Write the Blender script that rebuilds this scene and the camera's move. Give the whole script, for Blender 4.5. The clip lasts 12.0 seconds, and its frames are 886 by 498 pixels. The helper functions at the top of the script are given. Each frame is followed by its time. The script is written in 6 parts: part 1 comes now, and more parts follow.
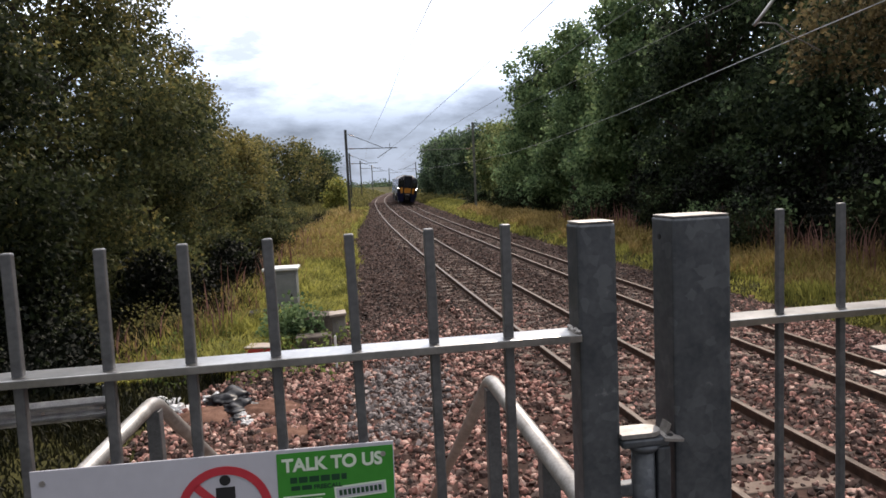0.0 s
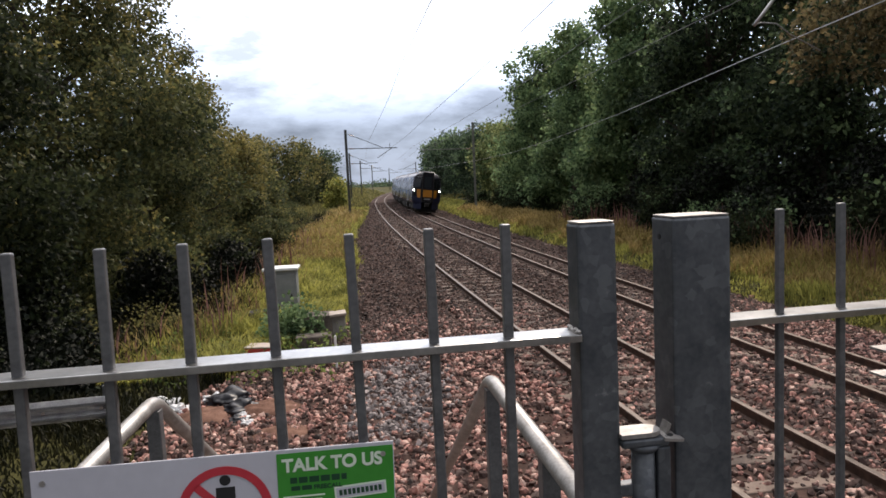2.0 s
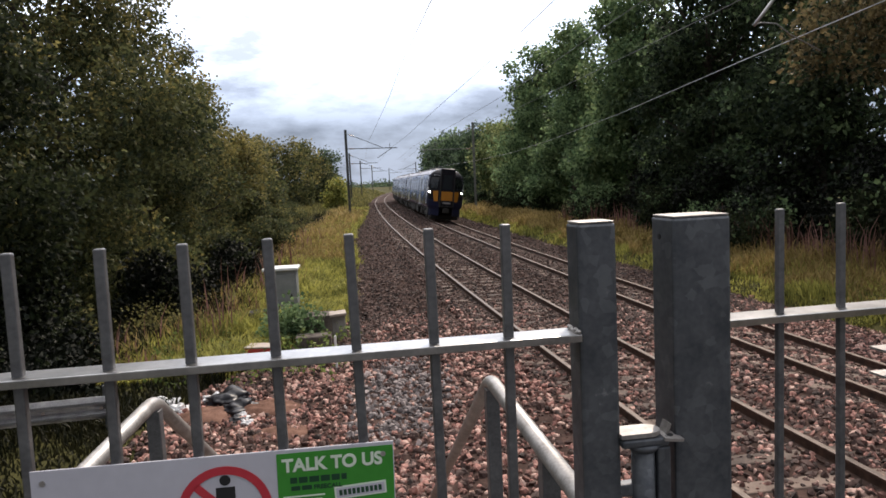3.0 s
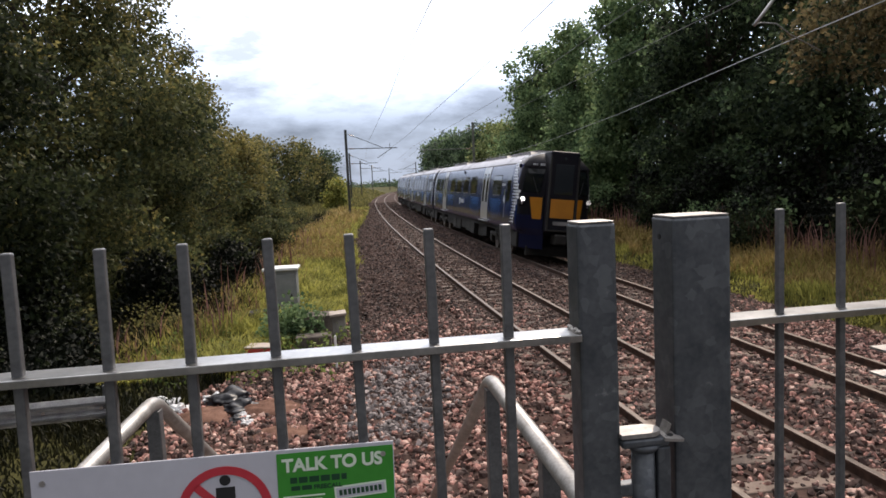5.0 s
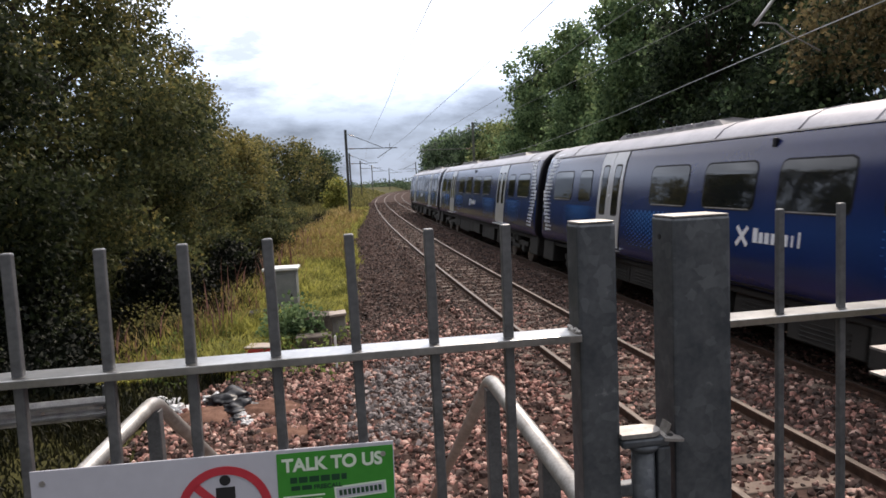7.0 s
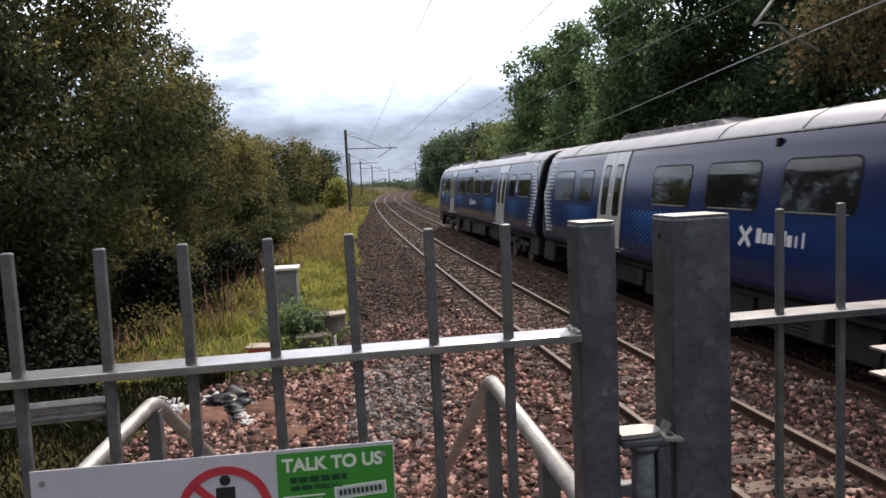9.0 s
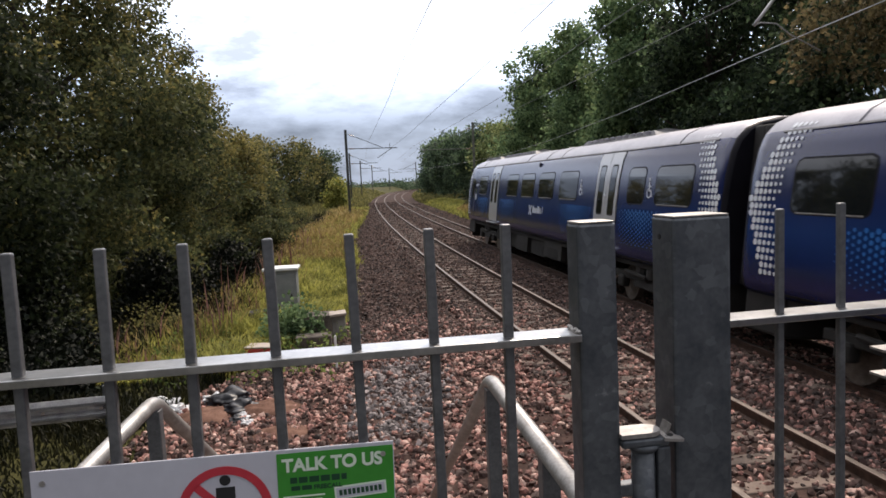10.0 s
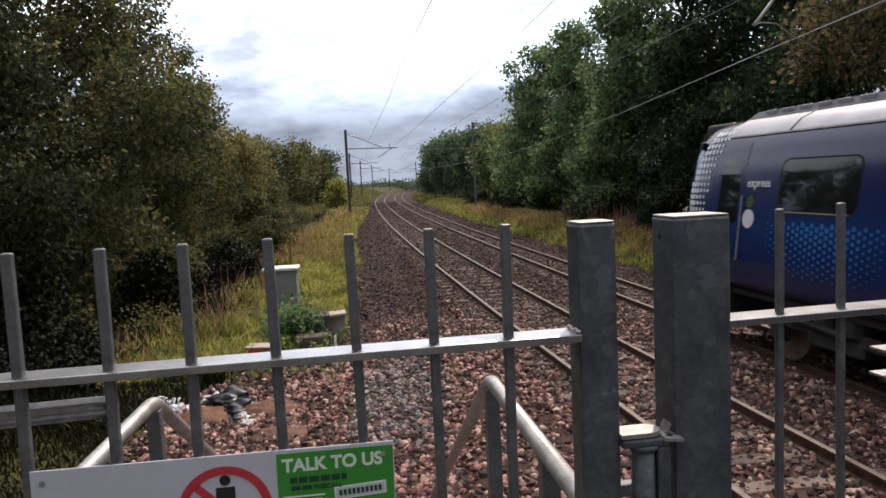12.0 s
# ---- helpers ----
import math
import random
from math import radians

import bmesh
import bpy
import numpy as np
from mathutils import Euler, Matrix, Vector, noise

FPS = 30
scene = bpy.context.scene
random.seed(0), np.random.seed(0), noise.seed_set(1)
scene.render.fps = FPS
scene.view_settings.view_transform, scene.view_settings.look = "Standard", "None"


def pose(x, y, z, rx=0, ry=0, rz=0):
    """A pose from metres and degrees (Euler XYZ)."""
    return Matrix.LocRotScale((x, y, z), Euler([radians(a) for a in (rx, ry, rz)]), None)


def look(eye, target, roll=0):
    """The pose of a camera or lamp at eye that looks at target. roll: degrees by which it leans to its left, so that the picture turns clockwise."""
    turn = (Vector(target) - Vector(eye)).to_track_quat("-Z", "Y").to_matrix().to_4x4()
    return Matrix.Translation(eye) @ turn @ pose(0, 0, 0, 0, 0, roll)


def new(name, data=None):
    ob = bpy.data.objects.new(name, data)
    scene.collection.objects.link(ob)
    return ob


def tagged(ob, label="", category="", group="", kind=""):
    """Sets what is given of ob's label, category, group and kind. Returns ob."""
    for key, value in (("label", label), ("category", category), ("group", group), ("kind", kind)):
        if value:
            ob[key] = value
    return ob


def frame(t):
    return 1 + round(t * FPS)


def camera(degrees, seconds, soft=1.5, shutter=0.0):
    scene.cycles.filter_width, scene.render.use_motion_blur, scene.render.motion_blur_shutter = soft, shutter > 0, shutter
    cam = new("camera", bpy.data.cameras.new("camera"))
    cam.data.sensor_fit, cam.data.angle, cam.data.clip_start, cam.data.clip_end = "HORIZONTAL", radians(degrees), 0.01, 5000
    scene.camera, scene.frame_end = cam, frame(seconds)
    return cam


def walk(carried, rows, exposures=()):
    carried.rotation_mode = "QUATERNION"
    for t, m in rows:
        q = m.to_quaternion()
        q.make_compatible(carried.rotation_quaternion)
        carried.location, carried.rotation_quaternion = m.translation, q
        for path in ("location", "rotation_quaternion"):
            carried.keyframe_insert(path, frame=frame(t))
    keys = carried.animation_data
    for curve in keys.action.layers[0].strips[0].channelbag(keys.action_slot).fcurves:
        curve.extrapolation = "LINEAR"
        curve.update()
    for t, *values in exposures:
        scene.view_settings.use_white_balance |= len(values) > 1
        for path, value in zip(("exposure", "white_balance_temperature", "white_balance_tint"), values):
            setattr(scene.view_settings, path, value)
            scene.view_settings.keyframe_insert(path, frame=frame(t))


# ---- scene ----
EYE = (0.0, 0.0, 3.029)
cam = camera(64.2, 12.0, soft=1.62, shutter=0.12)
CAM_POSE = look(EYE, (0.0, 10.0, 3.029 - 10.0 * math.tan(0.09745)), -2.748)
walk(cam, [(0.0, CAM_POSE), (12.0, CAM_POSE)], exposures=((0.0, 0.0, 6720, 18), (7.0, 0.0, 6720, 18), (10.0, -0.05, 6720, 18), (11.5, -0.13, 6720, 18), (12.0, -0.13, 6720, 18)))

# ---------------------------------------------------------------- light
SUN_AZ, SUN_EL = 20.0, 48.0          # degrees to the right of the view, above the horizon
world = bpy.data.worlds.new("cloudy_sky")
scene.world = world
world.use_nodes = True
wn, wl = world.node_tree.nodes, world.node_tree.links
wn.clear()
w_out = wn.new("ShaderNodeOutputWorld")
w_bg = wn.new("ShaderNodeBackground")
w_sky = wn.new("ShaderNodeTexSky")
w_sky.sky_type = "NISHITA"
w_sky.sun_disc = False
w_sky.sun_elevation = radians(SUN_EL)
w_sky.sun_rotation = radians(SUN_AZ)
w_coord = wn.new("ShaderNodeTexCoord")
w_sep = wn.new("ShaderNodeSeparateXYZ")
w_map = wn.new("ShaderNodeMapping")
w_map.inputs["Scale"].default_value = (4.2, 4.2, 12.0)
w_map.inputs["Location"].default_value = (1.35, 0.6, 0.55)
w_noise = wn.new("ShaderNodeTexNoise")
w_noise.inputs["Scale"].default_value = 1.6
w_noise.inputs["Detail"].default_value = 7.0
w_noise.inputs["Roughness"].default_value = 0.6
w_cloud = wn.new("ShaderNodeValToRGB")      # grey bellies to bright cloud
w_cloud.color_ramp.elements[0].position = 0.34
w_cloud.color_ramp.elements[0].color = (4.1, 4.6, 5.2, 1)
w_cloud.color_ramp.elements[1].position = 0.58
w_cloud.color_ramp.elements[1].color = (9.0, 9.9, 10.8, 1)
w_high = wn.new("ShaderNodeValToRGB")       # a grey bank low down, glaring cloud above it
for pos, v in ((0.0, 0.50), (0.045, 0.52), (0.08, 0.56), (0.115, 1.0), (0.16, 1.6), (0.22, 1.75)):
    e = w_high.color_ramp.elements[0] if pos == 0.0 else w_high.color_ramp.elements.new(pos)
    e.color = (v, v, v, 1)
w_high.color_ramp.elements[-1].color = (1.75, 1.75, 1.75, 1)
w_mul = wn.new("ShaderNodeVectorMath")
w_mul.operation = "SCALE"
w_mix = wn.new("ShaderNodeMix")
w_mix.data_type = "RGBA"
w_mix.inputs[0].default_value = 0.91
wl.new(w_coord.outputs["Generated"], w_map.inputs["Vector"])
wl.new(w_coord.outputs["Generated"], w_sep.inputs[0])
wl.new(w_map.outputs[0], w_noise.inputs["Vector"])
wl.new(w_noise.outputs["Fac"], w_cloud.inputs[0])
wl.new(w_sep.outputs["Z"], w_high.inputs[0])
wl.new(w_cloud.outputs[0], w_mul.inputs[0])
w_dot = wn.new("ShaderNodeVectorMath")        # cloud is brighter round the hidden sun
w_dot.operation = "DOT_PRODUCT"
w_dot.inputs[1].default_value = (math.sin(radians(SUN_AZ)) * math.cos(radians(SUN_EL)),
                                 math.cos(radians(SUN_AZ)) * math.cos(radians(SUN_EL)), math.sin(radians(SUN_EL)))
wl.new(w_coord.outputs["Generated"], w_dot.inputs[0])
w_near = wn.new("ShaderNodeMapRange")
w_near.interpolation_type = "SMOOTHSTEP"
w_near.inputs["From Min"].default_value = -0.3
w_near.inputs["From Max"].default_value = 1.0
w_near.inputs["To Min"].default_value = 0.36
w_near.inputs["To Max"].default_value = 1.75
wl.new(w_dot.outputs["Value"], w_near.inputs["Value"])
w_both = wn.new("ShaderNodeMath")
w_both.operation = "MULTIPLY"
wl.new(w_high.outputs[0], w_both.inputs[0])
wl.new(w_near.outputs[0], w_both.inputs[1])
wl.new(w_both.outputs[0], w_mul.inputs["Scale"])
w_tint = wn.new("ShaderNodeMix")              # cloud low down is bluer
w_tint.data_type = "RGBA"
w_side = wn.new("ShaderNodeMapRange")
w_side.inputs["From Min"].default_value = 0.08
w_side.inputs["From Max"].default_value = 0.36
wl.new(w_sep.outputs["Z"], w_side.inputs["Value"])
wl.new(w_side.outputs[0], w_tint.inputs[0])
w_tint.inputs[6].default_value = (0.85, 0.97, 1.13, 1)
w_tint.inputs[7].default_value = (1.03, 0.99, 0.93, 1)
w_hue = wn.new("ShaderNodeVectorMath")
w_hue.operation = "MULTIPLY"
wl.new(w_mul.outputs[0], w_hue.inputs[0])
wl.new(w_tint.outputs[2], w_hue.inputs[1])
wl.new(w_sky.outputs[0], w_mix.inputs[6])
wl.new(w_hue.outputs[0], w_mix.inputs[7])
wl.new(w_mix.outputs[2], w_bg.inputs["Color"])
w_bg.inputs["Strength"].default_value = 0.085
wl.new(w_bg.outputs[0], w_out.inputs["Surface"])

sun_data = bpy.data.lights.new("sun", "SUN")
sun_data.energy = 3.5
sun_data.angle = radians(1.2)
sun_data.color = (1.0, 0.91, 0.76)
sun = new("sun", sun_data)
sun_dir = Vector((math.sin(radians(SUN_AZ)) * math.cos(radians(SUN_EL)),
                  math.cos(radians(SUN_AZ)) * math.cos(radians(SUN_EL)), math.sin(radians(SUN_EL))))
sun.matrix_world = look(sun_dir * 60, (0, 0, 0))


# ---------------------------------------------------------------- materials
def material(name, dark, light, rough=0.7, metal=0.0, scale=8.0, bump=0.3, fine=60.0, spot=None, random_shift=0.0,
             island=0.0, translucent=0.0, coat=0.0, bump_dist=0.01, gloss=0.5, flake=None):
    m = bpy.data.materials.new(name)
    m.use_nodes = True
    n, l = m.node_tree.nodes, m.node_tree.links
    b = n["Principled BSDF"]
    b.inputs["Roughness"].default_value = rough
    b.inputs["Metallic"].default_value = metal
    b.inputs["Specular IOR Level"].default_value = gloss
    if coat:
        b.inputs["Coat Weight"].default_value = coat
        b.inputs["Coat Roughness"].default_value = 0.06
    co = n.new("ShaderNodeTexCoord")
    big = n.new("ShaderNodeTexNoise")
    big.inputs["Scale"].default_value = scale
    big.inputs["Detail"].default_value = 6
    small = n.new("ShaderNodeTexNoise")
    small.inputs["Scale"].default_value = fine
    small.inputs["Detail"].default_value = 3
    l.new(co.outputs["Object"], big.inputs["Vector"])
    l.new(co.outputs["Object"], small.inputs["Vector"])
    mix = n.new("ShaderNodeMath")
    mix.operation = "MULTIPLY_ADD"
    mix.inputs[1].default_value = 0.35
    l.new(small.outputs["Fac"], mix.inputs[0])
    half = n.new("ShaderNodeMath")
    half.operation = "MULTIPLY"
    half.inputs[1].default_value = 0.65
    l.new(big.outputs["Fac"], half.inputs[0])
    l.new(half.outputs[0], mix.inputs[2])
    fac = mix.outputs[0]
    ramp = n.new("ShaderNodeValToRGB")
    ramp.color_ramp.elements[0].position, ramp.color_ramp.elements[1].position = 0.36, 0.64
    ramp.color_ramp.elements[0].color = (*dark, 1)
    ramp.color_ramp.elements[1].color = (*light, 1)
    if spot:
        e = ramp.color_ramp.elements.new(0.70)
        e.color = (*spot, 1)
    if random_shift or island:
        src = n.new("ShaderNodeObjectInfo").outputs["Random"] if random_shift else n.new("ShaderNodeNewGeometry").outputs["Random Per Island"]
        add = n.new("ShaderNodeMath")
        add.operation = "MULTIPLY_ADD"
        sub = n.new("ShaderNodeMath")
        sub.operation = "SUBTRACT"
        sub.inputs[1].default_value = 0.5
        l.new(src, sub.inputs[0])
        l.new(sub.outputs[0], add.inputs[0])
        add.inputs[1].default_value = random_shift or island
        l.new(fac, add.inputs[2])
        fac = add.outputs[0]
    l.new(fac, ramp.inputs[0])
    l.new(ramp.outputs[0], b.inputs["Base Color"])
    if flake:
        vor = n.new("ShaderNodeTexVoronoi")
        vor.inputs["Scale"].default_value = 58.0
        warp = n.new("ShaderNodeMix")
        warp.data_type = "RGBA"
        warp.inputs[0].default_value = 0.035
        l.new(co.outputs["Object"], warp.inputs[6])
        l.new(big.outputs["Color"], warp.inputs[7])
        l.new(warp.outputs[2], vor.inputs["Vector"])
        pick = n.new("ShaderNodeValToRGB")
        pick.color_ramp.elements[0].position, pick.color_ramp.elements[1].position = 0.66, 0.98
        sepc = n.new("ShaderNodeSeparateColor")
        l.new(vor.outputs["Color"], sepc.inputs[0])
        l.new(sepc.outputs[0], pick.inputs[0])
        gate_mix = n.new("ShaderNodeMath")
        gate_mix.operation = "MULTIPLY"
        l.new(pick.outputs[0], gate_mix.inputs[0])
        l.new(big.outputs["Fac"], gate_mix.inputs[1])
        mixc = n.new("ShaderNodeMix")
        mixc.data_type = "RGBA"
        l.new(gate_mix.outputs[0], mixc.inputs[0])
        l.new(ramp.outputs[0], mixc.inputs[6])
        mixc.inputs[7].default_value = (*flake, 1)
        l.new(mixc.outputs[2], b.inputs["Base Color"])
    if bump:
        bp = n.new("ShaderNodeBump")
        bp.inputs["Strength"].default_value = bump
        bp.inputs["Distance"].default_value = bump_dist
        l.new(mix.outputs[0], bp.inputs["Height"])
        l.new(bp.outputs[0], b.inputs["Normal"])
    if translucent:
        tr = n.new("ShaderNodeBsdfTranslucent")
        l.new(ramp.outputs[0], tr.inputs["Color"])
        mx = n.new("ShaderNodeMixShader")
        mx.inputs[0].default_value = translucent
        l.new(b.outputs[0], mx.inputs[1])
        l.new(tr.outputs[0], mx.inputs[2])
        l.new(mx.outputs[0], n["Material Output"].inputs["Surface"])
    return m


def glowing(name, colour, strength):
    m = bpy.data.materials.new(name)
    m.use_nodes = True
    b = m.node_tree.nodes["Principled BSDF"]
    b.inputs["Base Color"].default_value = (*colour, 1)
    b.inputs["Emission Color"].default_value = (*colour, 1)
    b.inputs["Emission Strength"].default_value = strength
    return m


M_GROUND = material("earth_and_grass", (0.024, 0.026, 0.010), (0.085, 0.078, 0.028), 0.95, gloss=0.08, scale=0.6, fine=18, bump=0.6, bump_dist=0.05, spot=(0.09, 0.07, 0.035))
M_BALLAST = material("ballast_bed", (0.025, 0.017, 0.0145), (0.080, 0.050, 0.042), 0.95, gloss=0.05, scale=5, fine=26, bump=0.5, bump_dist=0.04)
M_STONE = material("ballast_stone", (0.055, 0.033, 0.029), (0.42, 0.215, 0.177), 0.9, scale=7, fine=90, island=0.52, bump=0.25, spot=(0.54, 0.37, 0.31), gloss=0.25)
M_STONE_GREY = material("ballast_stone_grey", (0.075, 0.066, 0.066), (0.32, 0.275, 0.265), 0.9, scale=7, fine=90, island=0.45, bump=0.25, gloss=0.25)
M_SOIL = material("reddish_bare_soil", (0.085, 0.045, 0.033), (0.20, 0.112, 0.082), 0.95, scale=5, fine=45, bump=0.6, bump_dist=0.02, gloss=0.1)
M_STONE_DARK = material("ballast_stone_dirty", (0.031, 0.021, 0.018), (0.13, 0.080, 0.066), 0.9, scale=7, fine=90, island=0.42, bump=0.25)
M_SLEEPER = material("weathered_concrete", (0.055, 0.040, 0.033), (0.17, 0.125, 0.10), 0.95, scale=5, fine=80, random_shift=0.25)
M_RUST = material("rusty_rail_steel", (0.035, 0.018, 0.012), (0.10, 0.055, 0.038), 0.75, metal=0.3, scale=9, fine=120)
M_RAILTOP = material("worn_rail_head", (0.060, 0.044, 0.036), (0.125, 0.096, 0.080), 0.55, metal=0.45, scale=6, fine=90, bump=0.05)
M_GALV = material("galvanised_steel", (0.10, 0.102, 0.107), (0.18, 0.182, 0.188), 0.45, metal=0.5, scale=22, fine=130, bump=0.08, spot=(0.25, 0.25, 0.26), bump_dist=0.002)
M_GALV_POST = material("galvanised_post", (0.066, 0.074, 0.085), (0.124, 0.133, 0.146), 0.45, metal=0.5, scale=20, fine=110, bump=0.15, spot=(0.24, 0.25, 0.26), bump_dist=0.002, flake=(0.175, 0.187, 0.202))
M_FLAT = material("galvanised_flat", (0.36, 0.36, 0.36), (0.54, 0.535, 0.53), 0.30, metal=1.0, scale=18, fine=120, bump=0.1, bump_dist=0.002)
M_BEAM = material("dull_zinc", (0.26, 0.26, 0.27), (0.46, 0.46, 0.47), 0.5, metal=0.5, scale=6, fine=60, bump=0.1, bump_dist=0.003)
M_TUBE = material("galvanised_tube", (0.24, 0.225, 0.21), (0.46, 0.44, 0.42), 0.42, metal=0.55, scale=14, fine=120, bump=0.08, bump_dist=0.002)
M_SIGN = material("sign_white", (0.50, 0.50, 0.56), (0.56, 0.56, 0.62), 0.45, scale=3, fine=60, bump=0.02)
M_RED = material("sign_red", (0.50, 0.03, 0.05), (0.58, 0.045, 0.06), 0.45, scale=6, fine=60, bump=0.02)
M_BLACK = material("sign_black", (0.012, 0.012, 0.014), (0.02, 0.02, 0.022), 0.5, bump=0.02)
M_GREEN = material("sign_green", (0.03, 0.235, 0.025), (0.042, 0.29, 0.035), 0.45, scale=5, fine=60, bump=0.02)
M_INK = material("sign_ink_green", (0.004, 0.048, 0.018), (0.006, 0.06, 0.024), 0.5, bump=0.0)
M_CHALK = material("lettering_white", (0.62, 0.72, 0.60), (0.75, 0.82, 0.72), 0.5, bump=0.0)
M_MASTSTEEL = material("mast_steel", (0.035, 0.038, 0.036), (0.08, 0.083, 0.076), 0.7, metal=0.2, scale=3, fine=40)
M_MASTPALE = material("pale_mast_steel", (0.10, 0.105, 0.095), (0.20, 0.205, 0.185), 0.7, metal=0.2, scale=3, fine=40)
M_WIRE = material("contact_wire", (0.13, 0.13, 0.13), (0.24, 0.24, 0.235), 0.5, metal=0.5, scale=4, bump=0.0)
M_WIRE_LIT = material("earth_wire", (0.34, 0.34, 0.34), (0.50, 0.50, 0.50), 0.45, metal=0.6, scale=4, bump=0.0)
M_INSUL = material("insulator_glaze", (0.16, 0.07, 0.04), (0.24, 0.11, 0.06), 0.3)
M_CONC = material("mossy_concrete", (0.13, 0.125, 0.11), (0.27, 0.26, 0.24), 0.92, scale=4, fine=60, bump=0.3)
M_PALE = material("pale_dusty_plastic", (0.30, 0.25, 0.22), (0.44, 0.38, 0.33), 0.8, scale=6)
M_TARMAC = material("tarmac", (0.03, 0.03, 0.03), (0.065, 0.063, 0.06), 0.95, scale=3, fine=90, bump=0.4)
M_OLDCONC = material("stained_old_concrete", (0.055, 0.045, 0.038), (0.16, 0.135, 0.115), 0.95, scale=4, fine=50, bump=0.3)
M_CABINET = material("cabinet_grey", (0.165, 0.178, 0.18), (0.245, 0.26, 0.258), 0.6, scale=3, fine=40, bump=0.05)
M_WHITE = material("white_lid", (0.62, 0.64, 0.64), (0.78, 0.79, 0.78), 0.5, scale=4, bump=0.05)
M_BIN_RED = material("red_plastic", (0.40, 0.03, 0.03), (0.55, 0.06, 0.05), 0.5, scale=6)
M_BAG = material("black_plastic", (0.006, 0.006, 0.009), (0.012, 0.012, 0.016), 0.38, scale=10, bump=0.3, gloss=0.45)
M_PAPER = material("litter_paper", (0.55, 0.56, 0.58), (0.78, 0.78, 0.78), 0.7, scale=12, bump=0.3)
M_BARK = material("bark", (0.025, 0.02, 0.014), (0.075, 0.06, 0.045), 0.95, scale=6, fine=50, bump=0.8, bump_dist=0.02)


def leaf_material(name, dark, light, tr=0.45):
    return material(name, dark, light, 0.6, scale=0.9, fine=3.0, island=0.34, bump=0.0, translucent=tr, gloss=0.15)


M_LEAF_L = leaf_material("leaves_olive", (0.030, 0.042, 0.021), (0.138, 0.147, 0.060))
# dark leaf copy: shade of dense crowns put into the colour
M_LEAF_D = leaf_material("leaves_shaded_dark", (0.011, 0.017, 0.009), (0.046, 0.057, 0.025))
# gold tone carries the sunlight on the crowns in the leaf colour
M_LEAF_G = leaf_material("leaves_sunlit_golden", (0.090, 0.088, 0.032), (0.29, 0.25, 0.092))
M_LEAF_R = leaf_material("leaves_green", (0.054, 0.098, 0.048), (0.225, 0.320, 0.150))
# shaded copy of the sycamore green for the nearer crowns
M_LEAF_WOOD = leaf_material("leaves_shaded_green", (0.014, 0.026, 0.016), (0.076, 0.108, 0.054), 0.35)
# near-black leaves: the shade beneath the trees is put into their colour
M_LEAF_SHADE = leaf_material("leaves_painted_shade", (0.0025, 0.004, 0.0025), (0.010, 0.013, 0.007), 0.12)
# distance haze is put into this leaf colour as a bluish tint
M_LEAF_FAR = leaf_material("leaves_hazed_bluish", (0.030, 0.054, 0.036), (0.125, 0.178, 0.105))
M_LEAF_OLIVE = leaf_material("leaves_yellowish_olive", (0.095, 0.125, 0.050), (0.30, 0.335, 0.14))
M_LEAF_RUSSET = leaf_material("leaves_russet", (0.070, 0.060, 0.030), (0.21, 0.168, 0.085))
# lit copy of the same green: sunshine put into the leaf colour
M_LEAF_SUN = leaf_material("leaves_sunlit_green", (0.07, 0.115, 0.05), (0.25, 0.32, 0.14))
M_GRASS_PALE = leaf_material("grass_pale", (0.085, 0.085, 0.030), (0.24, 0.22, 0.085), 0.4)
M_LEAF_BRIGHT = leaf_material("leaves_bright", (0.09, 0.135, 0.04), (0.25, 0.31, 0.095))
M_GRASS = leaf_material("grass_green", (0.13, 0.14, 0.043), (0.46, 0.44, 0.120), 0.45)
M_HERB = leaf_material("willowherb_stem", (0.12, 0.06, 0.045), (0.30, 0.17, 0.15), 0.3)
# darkened grass copy: tree shade put into the blade colour
M_GRASS_SHADED = leaf_material("grass_shaded_dark", (0.010, 0.012, 0.006), (0.030, 0.029, 0.012), 0.25)
M_GRASS_DRY = leaf_material("grass_dry", (0.17, 0.125, 0.045), (0.42, 0.31, 0.13), 0.45)

# train paint
M_BLUE = material("saltire_blue_paint", (0.005, 0.012, 0.066), (0.008, 0.016, 0.085), 0.18, scale=1.2, fine=14, bump=0.01, gloss=0.46)


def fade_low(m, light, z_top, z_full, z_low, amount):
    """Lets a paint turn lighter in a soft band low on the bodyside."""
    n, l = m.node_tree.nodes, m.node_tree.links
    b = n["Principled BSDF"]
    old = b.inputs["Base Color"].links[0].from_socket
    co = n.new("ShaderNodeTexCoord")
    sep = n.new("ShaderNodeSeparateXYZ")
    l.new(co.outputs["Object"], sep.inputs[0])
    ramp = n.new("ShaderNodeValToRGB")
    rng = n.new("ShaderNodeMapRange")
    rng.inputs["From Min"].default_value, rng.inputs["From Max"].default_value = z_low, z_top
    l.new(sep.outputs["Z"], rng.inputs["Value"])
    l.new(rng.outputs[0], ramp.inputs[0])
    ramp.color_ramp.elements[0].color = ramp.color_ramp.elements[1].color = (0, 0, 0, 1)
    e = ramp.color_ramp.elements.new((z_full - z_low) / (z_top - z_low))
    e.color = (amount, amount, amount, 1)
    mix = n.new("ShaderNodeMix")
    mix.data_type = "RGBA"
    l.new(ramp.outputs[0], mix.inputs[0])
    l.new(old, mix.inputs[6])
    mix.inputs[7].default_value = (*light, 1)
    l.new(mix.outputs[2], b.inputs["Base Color"])


